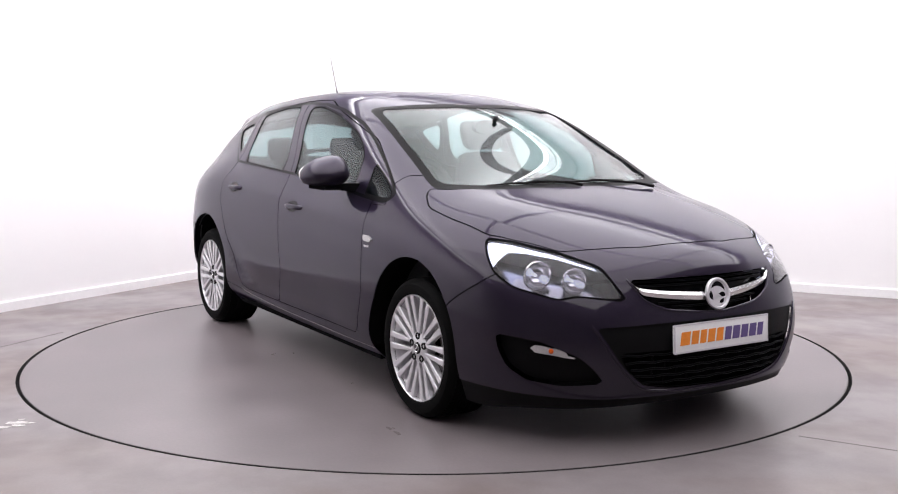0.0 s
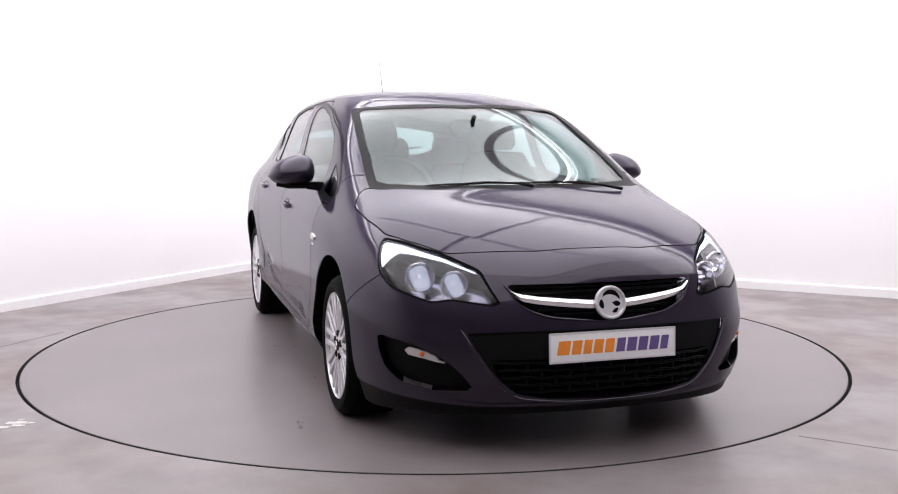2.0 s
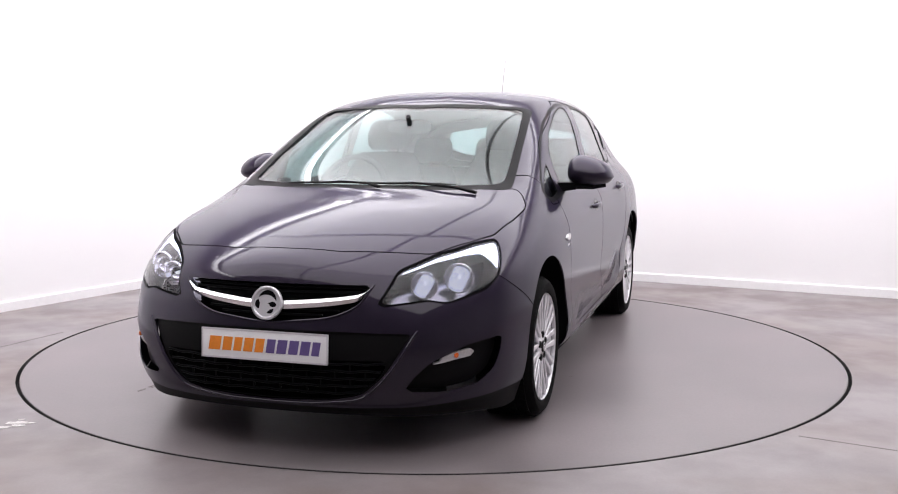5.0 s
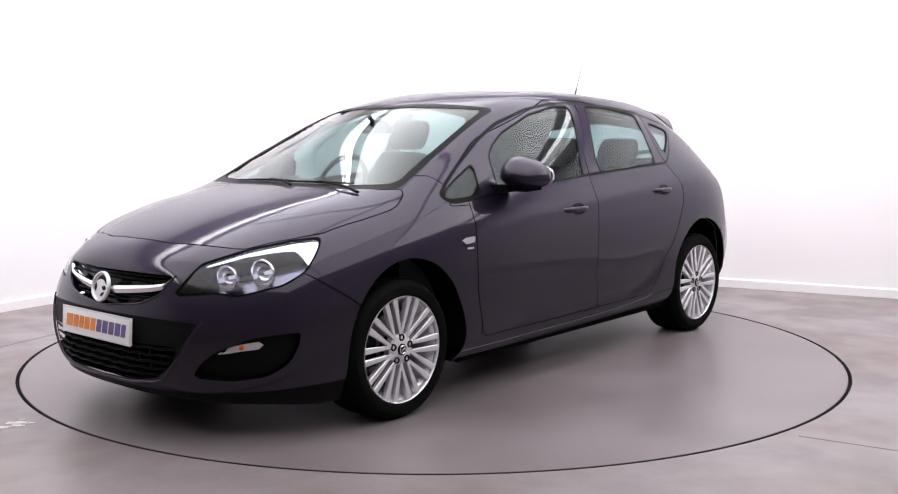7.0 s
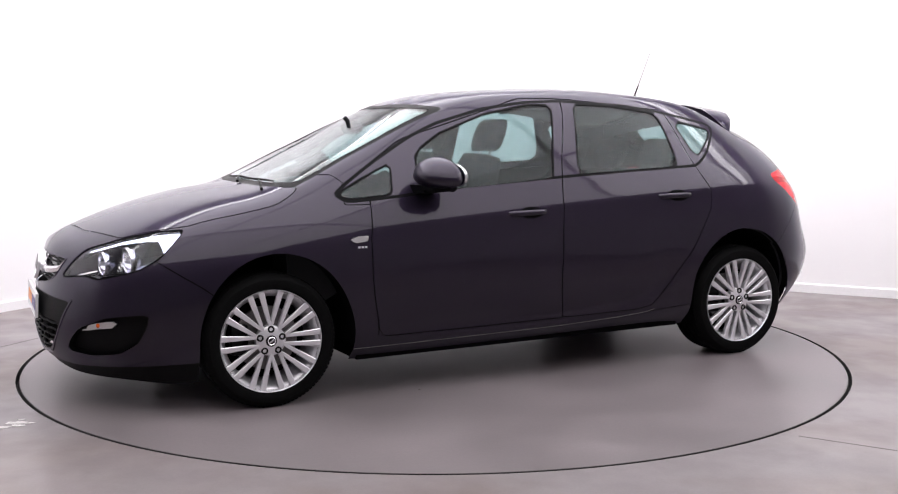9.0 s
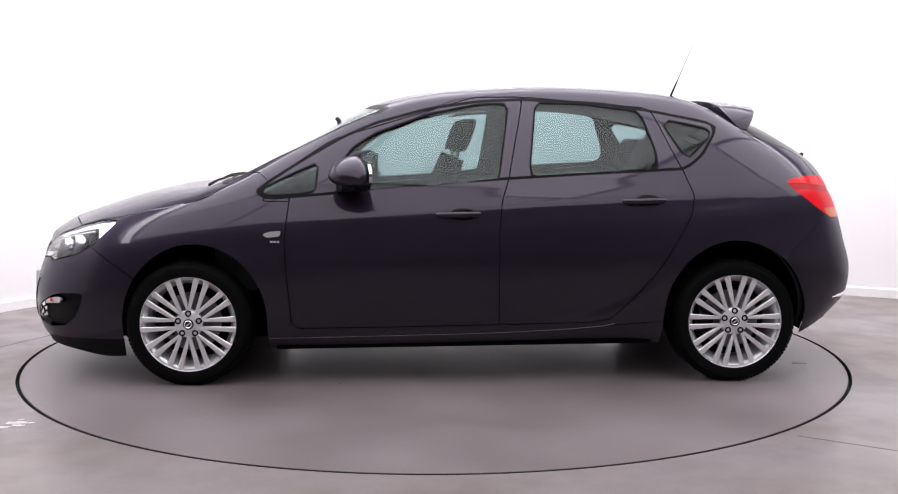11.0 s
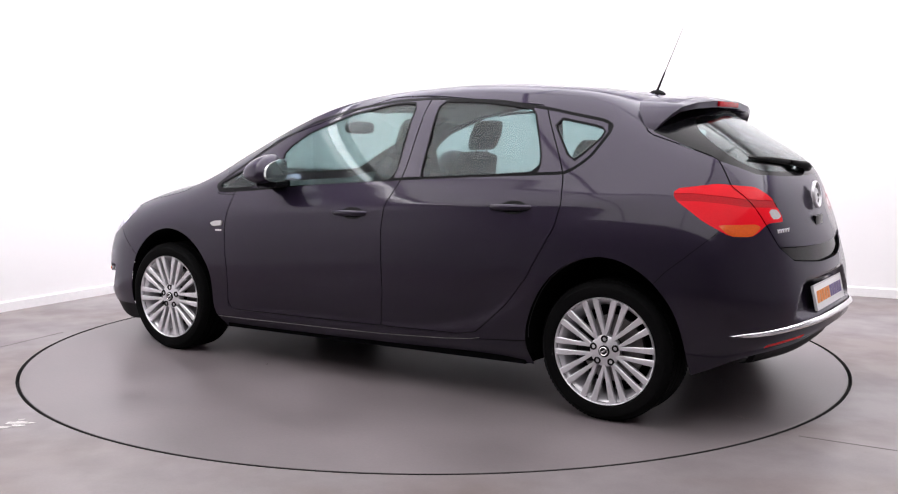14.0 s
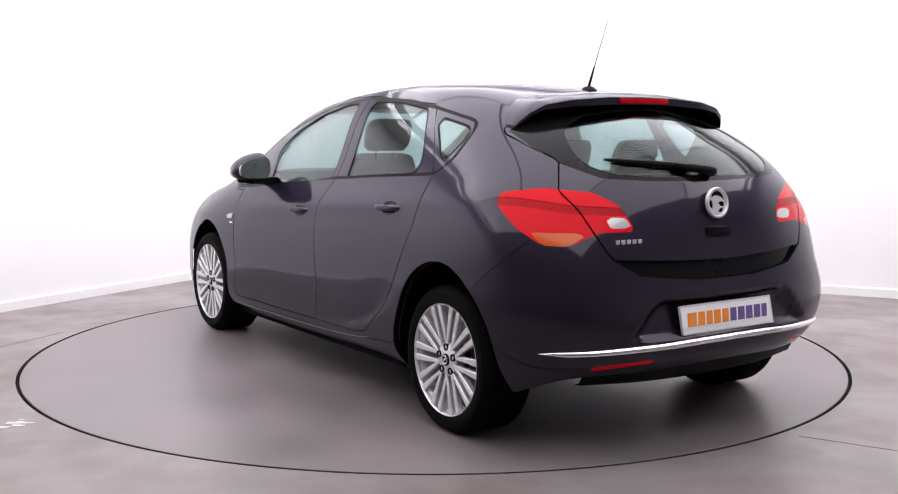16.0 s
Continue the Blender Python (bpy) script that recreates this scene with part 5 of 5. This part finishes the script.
def build_wipers():
    for y0, y1, x0, x1 in ((-0.42, 0.10, -0.135, -0.125), (-0.02, 0.42, -0.115, -0.150)):
        bm = bmesh.new()
        blade = [tuple(top(x0 + (x1 - x0) * t, y0 + (y1 - y0) * t, 0.006)) for t in (0, 0.25, 0.5, 0.75, 1)]
        tube(bm, blade, [0.003, 0.005, 0.006, 0.005, 0.003], 6)
        w = fitting("wiper", bm, BLACK, "black windscreen wiper")
        bm = bmesh.new()
        pivot = top(-0.055, y1 - 0.02 if y0 < -0.1 else y1 + 0.12, 0.01)
        mid = Vector(blade[2])
        tube(bm, [pivot, pivot.lerp(mid, 0.3) + Vector((0, 0, 0.010)), mid + Vector((0, 0, 0.006))], [0.008, 0.006, 0.004], 8)
        part("wiper_arm", bm, BLACK, w)
    bm = bmesh.new()
    blade = [tuple(behind(y, 1.070 + 0.085 * y + 0.02, 0.014)) for y in (0.06, 0.15, 0.25, 0.35, 0.44)]
    tube(bm, blade, [0.009, 0.014, 0.013, 0.010, 0.005], 8)
    w = fitting("rear_wiper", bm, BLACK, "black rear window wiper")
    bm = bmesh.new()
    p = behind(0, 1.075, 0.004)
    tube(bm, [p + Vector((0.02, -0.02, 0)), p + Vector((-0.02, -0.02, 0.004)), p + Vector((-0.028, 0.04, 0.012)), Vector(blade[1]) + Vector((-0.012, 0, 0.0))], [0.020, 0.022, 0.018, 0.012], 10)
    part("wiper_arm", bm, BLACK, w)


build_wipers()


def build_tail_fittings():
    bm = bmesh.new()
    rows = []
    for k in range(-24, 25):
        w = k / 24
        s = float(np.interp(abs(w), (0, 0.3, 0.55, 0.8, 1), (0, 0.22, 0.46, 0.66, 0.785)))
        z = float(np.interp(s, (0, 0.2, 0.57, 0.7, 0.785), (0.441, 0.439, 0.423, 0.417, 0.414)))
        d = Vector((-1, 0, 0)) if s < 0.45 else Vector((-1, 0.5 + 1.2 * (s - 0.45) / 0.34, 0)).normalized()
        y = s * (1 if k >= 0 else -1)
        near = [on_body((-3.9, max(0.0, s + o), z - 0.012), (1, 0, 0)).x for o in (-0.04, -0.02, 0, 0.02, 0.04)]
        p = Vector((sum(near) / 5 - 0.004, y, z))
        d = Vector((d.x, d.y * (1 if k >= 0 else -1), 0))
        h = 0.0115 * (1 - 0.75 * max(0, abs(w) - 0.9) / 0.1)
        rows.append([p - d * 0.004 + Vector((0, 0, h)), p + d * 0.006 + Vector((0, 0, h * 0.75)), p + d * 0.012 + Vector((0, 0, -h * 0.2)), p + d * 0.010 + Vector((0, 0, -h * 0.9)), p - d * 0.004 + Vector((0, 0, -h))])
    loft(bm, rows)
    fitting("bright_strip", bm, CHROME, "chrome strip across the rear bumper", angle=60)
    bm = bmesh.new()
    p = behind(0, 0.838)
    block(bm, (p.x - 0.007, -0.068, 0.815), (p.x + 0.02, 0.068, 0.862), 0.006)
    h = fitting("gate_handle", bm, GLOSSBLACK, "black tailgate grip under the badge")
    # the model badge stands as plain chrome bars
    for k in range(5):
        bm = bmesh.new()
        y = 0.500 - 0.025 * k
        q = behind(y, 0.822)
        block(bm, (q.x - 0.004, q.y - 0.010, 0.813), (q.x + 0.006, q.y + 0.010, 0.831), 0.002)
        fitting("badge_bar", bm, CHROME, "small chrome badge bar")


build_tail_fittings()


# ---- car: cabin ----
def seat(x, y, parent_name="front_seat", wide=0.25, tall=0.60):
    bm = bmesh.new()
    rows = []
    for k in range(9):
        t = k / 8
        w = wide * (0.92 + 0.08 * math.sin(math.pi * t)) * (1 if t < 0.8 else 1 - (t - 0.8) * 1.2)
        cx, cz = x - 0.24 * t, 0.48 + tall * t
        d = 0.075 * (1 - 0.35 * t)
        rows.append([(cx + a * 0.97 + b * 0.0, y + b, cz + a * 0.37) for a, b in ((p * d / 1.0, q) for p, q in rounded(1.0, w, 3.2, 20))])
    loft(bm, rows)
    back = fitting(parent_name, bm, FABRIC, "dark grey cloth car seat")
    bm = bmesh.new()
    loft(bm, [[(x + 0.02 + f, y + a, 0.42 + b + 0.04 * f) for a, b in rounded(wide, 0.085, 3, 20)] for f in (-0.05, 0.1, 0.3, 0.48)])
    part("seat_cushion", bm, FABRIC, back)
    bm = bmesh.new()
    hx, hz = x - 0.285, 0.48 + tall + 0.115
    loft(bm, [[(hx - 0.03 * t + a * f, y + b * f, hz + 0.085 * t) for a, b in rounded(0.050, 0.135, 3, 20)] for t, f in ((-1, 0.75), (-0.7, 0.95), (0, 1.0), (0.6, 0.95), (0.92, 0.8), (1, 0.6))])
    part("headrest", bm, FABRIC, back)
    for dy in (-0.06, 0.06):
        bm = bmesh.new()
        tube(bm, [(x - 0.245, y + dy, 0.48 + tall - 0.04), (hx + 0.02, y + dy, hz - 0.05)], 0.007, 8)
        part("headrest_post", bm, STEEL, back)


def build_cabin():
    for y in (-0.36, 0.36):
        seat(-1.075, y, tall=0.625)
    for y in (-0.44, 0.0, 0.44):
        seat(-2.12, y, "rear_seat", 0.215, 0.52)
    bm = bmesh.new()
    loft(bm, [[(-0.10, y, 0.86), (-0.16, y, 0.925), (-0.30, y, 0.945), (-0.52, y, 0.955 + bump), (-0.64, y, 0.925 + bump), (-0.66, y, 0.80), (-0.56, y, 0.60), (-0.30, y, 0.45), (-0.12, y, 0.5)] for y, bump in ((-0.74, -0.02), (-0.60, 0.0), (-0.37, 0.035), (-0.14, 0.0), (0.14, 0.0), (0.6, 0.0), (0.74, -0.02))])
    dash = fitting("dashboard", bm, CABIN, "dark grey moulded dashboard")
    bm = bmesh.new()
    tilt = Matrix.Translation((-0.80, -0.37, 0.93)) @ Matrix.Rotation(radians(-24), 4, "Y") @ Matrix.Rotation(radians(90), 4, "Z")
    ring = [(0.185 + 0.015 * math.cos(2 * math.pi * k / 10), 0.015 * math.sin(2 * math.pi * k / 10)) for k in range(10)]
    lathe(bm, ring, 40, tilt, True)
    wheel_ob = fitting("steering_wheel", bm, CABIN, "black three-spoke steering wheel")
    bm = bmesh.new()
    lathe(bm, [(0, 0.02), (0.06, 0.015), (0.07, -0.01), (0.05, -0.05), (0, -0.05)], 20, tilt)
    part("wheel_boss", bm, CABIN, wheel_ob)
    for a in (0, 180, 270):
        bm = bmesh.new()
        block(bm, (0.05, -0.012, -0.02), (0.18, 0.006, 0.02), 0.006, tilt @ Matrix.Rotation(radians(-a), 4, "Y"))
        part("wheel_spoke", bm, CABIN, wheel_ob)
    bm = bmesh.new()
    loft(bm, [[(-0.70 + dx, a, 1.262 + b) for a, b in rounded(0.118, 0.036, 3.2, 24)] for dx in (0.012, 0.0, -0.022)])
    im = fitting("inside_mirror", bm, CABIN, "dark inside mirror on the windscreen")
    bm = bmesh.new()
    tube(bm, [(-0.69, 0, 1.29), (-0.665, 0, 1.315)], 0.012, 10)
    part("mirror_stalk", bm, CABIN, im)
    bm = bmesh.new()
    loft(bm, [[(x, -0.70, z), (x, 0.70, z), (x, 0.70, z - 0.03), (x, -0.70, z - 0.03)] for x, z in ((-2.40, 1.0), (-2.75, 0.995), (-3.05, 0.99))])
    fitting("parcel_shelf", bm, CABIN, "dark parcel shelf behind the rear seats")
    bm = bmesh.new()
    block(bm, (-2.0, -0.1, 0.3), (-0.62, 0.1, 0.58), 0.04)
    fitting("centre_console", bm, CABIN, "dark centre console")


build_cabin()


# ---- marks on the floor and the turntable ----
def smear(name, x, y, size, n, mat, label, parent=None, seed=1, stretch=1.0, turn=0.0):
    """A few thin irregular flakes lying on the floor, as one scuff."""
    rnd = random.Random(seed)
    bm = bmesh.new()
    for _ in range(n):
        cx, cy = rnd.gauss(0, size * 0.5) * stretch, rnd.gauss(0, size * 0.35)
        r = size * rnd.uniform(0.10, 0.30)
        ring = [(cx + r * math.cos(a) * rnd.uniform(0.5, 1.6) * stretch, cy + r * math.sin(a) * rnd.uniform(0.3, 0.9)) for a in (2 * math.pi * k / 9 for k in range(9))]
        h = rnd.uniform(0.0008, 0.002)
        loft(bm, [[(a, b, z) for a, b in ring] for z in (0.0, h)])
    ob = part(name, bm, mat, smooth=False)
    ob.matrix_basis = pose(x, y, 0.0004, 0, 0, turn)
    ob.parent = parent
    return tagged(ob, label, "", kind="stuff") if parent else tagged(ob, label, "scuff mark")


smear("scuff_mark", -1.80, -1.58, 0.085, 9, SMEAR, "pale scraped scuff on the concrete floor", seed=4, stretch=1.5)
smear("floor_mark", -1.928, 0.513, 0.04, 3, DUST, "pale dusty mark", turntable, 11, 1.4)
smear("floor_mark", 1.403, -1.031, 0.06, 4, DARKMARK, "dark rubbed mark", turntable, 12, 1.8)
smear("floor_mark", -0.29, -0.886, 0.022, 3, DARKMARK, "dark rubbed mark", turntable, 13, 1.6)
smear("floor_mark", -0.268, -0.792, 0.022, 3, DARKMARK, "dark rubbed mark", turntable, 14, 1.6)
smear("floor_mark", 0.541, -0.813, 0.022, 3, DARKMARK, "dark rubbed mark", turntable, 15, 1.6)
smear("floor_mark", 0.508, 0.884, 0.02, 2, DARKMARK, "dark rubbed mark", turntable, 16, 1.5)


def floor_joint(a, b, width):
    """A thin dark joint in the floor."""
    a, b = Vector((*a, 0)), Vector((*b, 0))
    d = (b - a).normalized()
    n = Vector((-d.y, d.x, 0)) * width / 2
    bm = bmesh.new()
    loft(bm, [[a - n, b - n, b + n, a + n], [p + Vector((0, 0, 0.0012)) for p in (a - n, b - n, b + n, a + n)]])
    tagged(part("trim", bm, DARKMARK, smooth=False), "thin dark joint line in the concrete floor", "floor joint", kind="structure")


floor_joint((1.483, -1.782), (2.276, -2.280), 0.006)
floor_joint((-2.515, -0.014), (-2.315, 0.429), 0.008)


# ---- motion ----
def motions():
    """Turntable and car start gently, then turn evenly."""
    rows = []
    start = ((0, -58.99), (0.5, -60.11), (1.0, -62.98), (1.5, -67.16), (2.0, -72.85))
    for t, a in start:
        rows.append((t, a))
    for k in range(1, 29):
        t = 2.0 + 0.5 * k
        rows.append((t, -73.04 - (t - 2.0) * 11.72))
    for ob, z in ((car, 0.0), (turntable, 0.0)):
        walk(ob, [(t, pose(0, 0, z, 0, 0, a)) for t, a in rows])


motions()
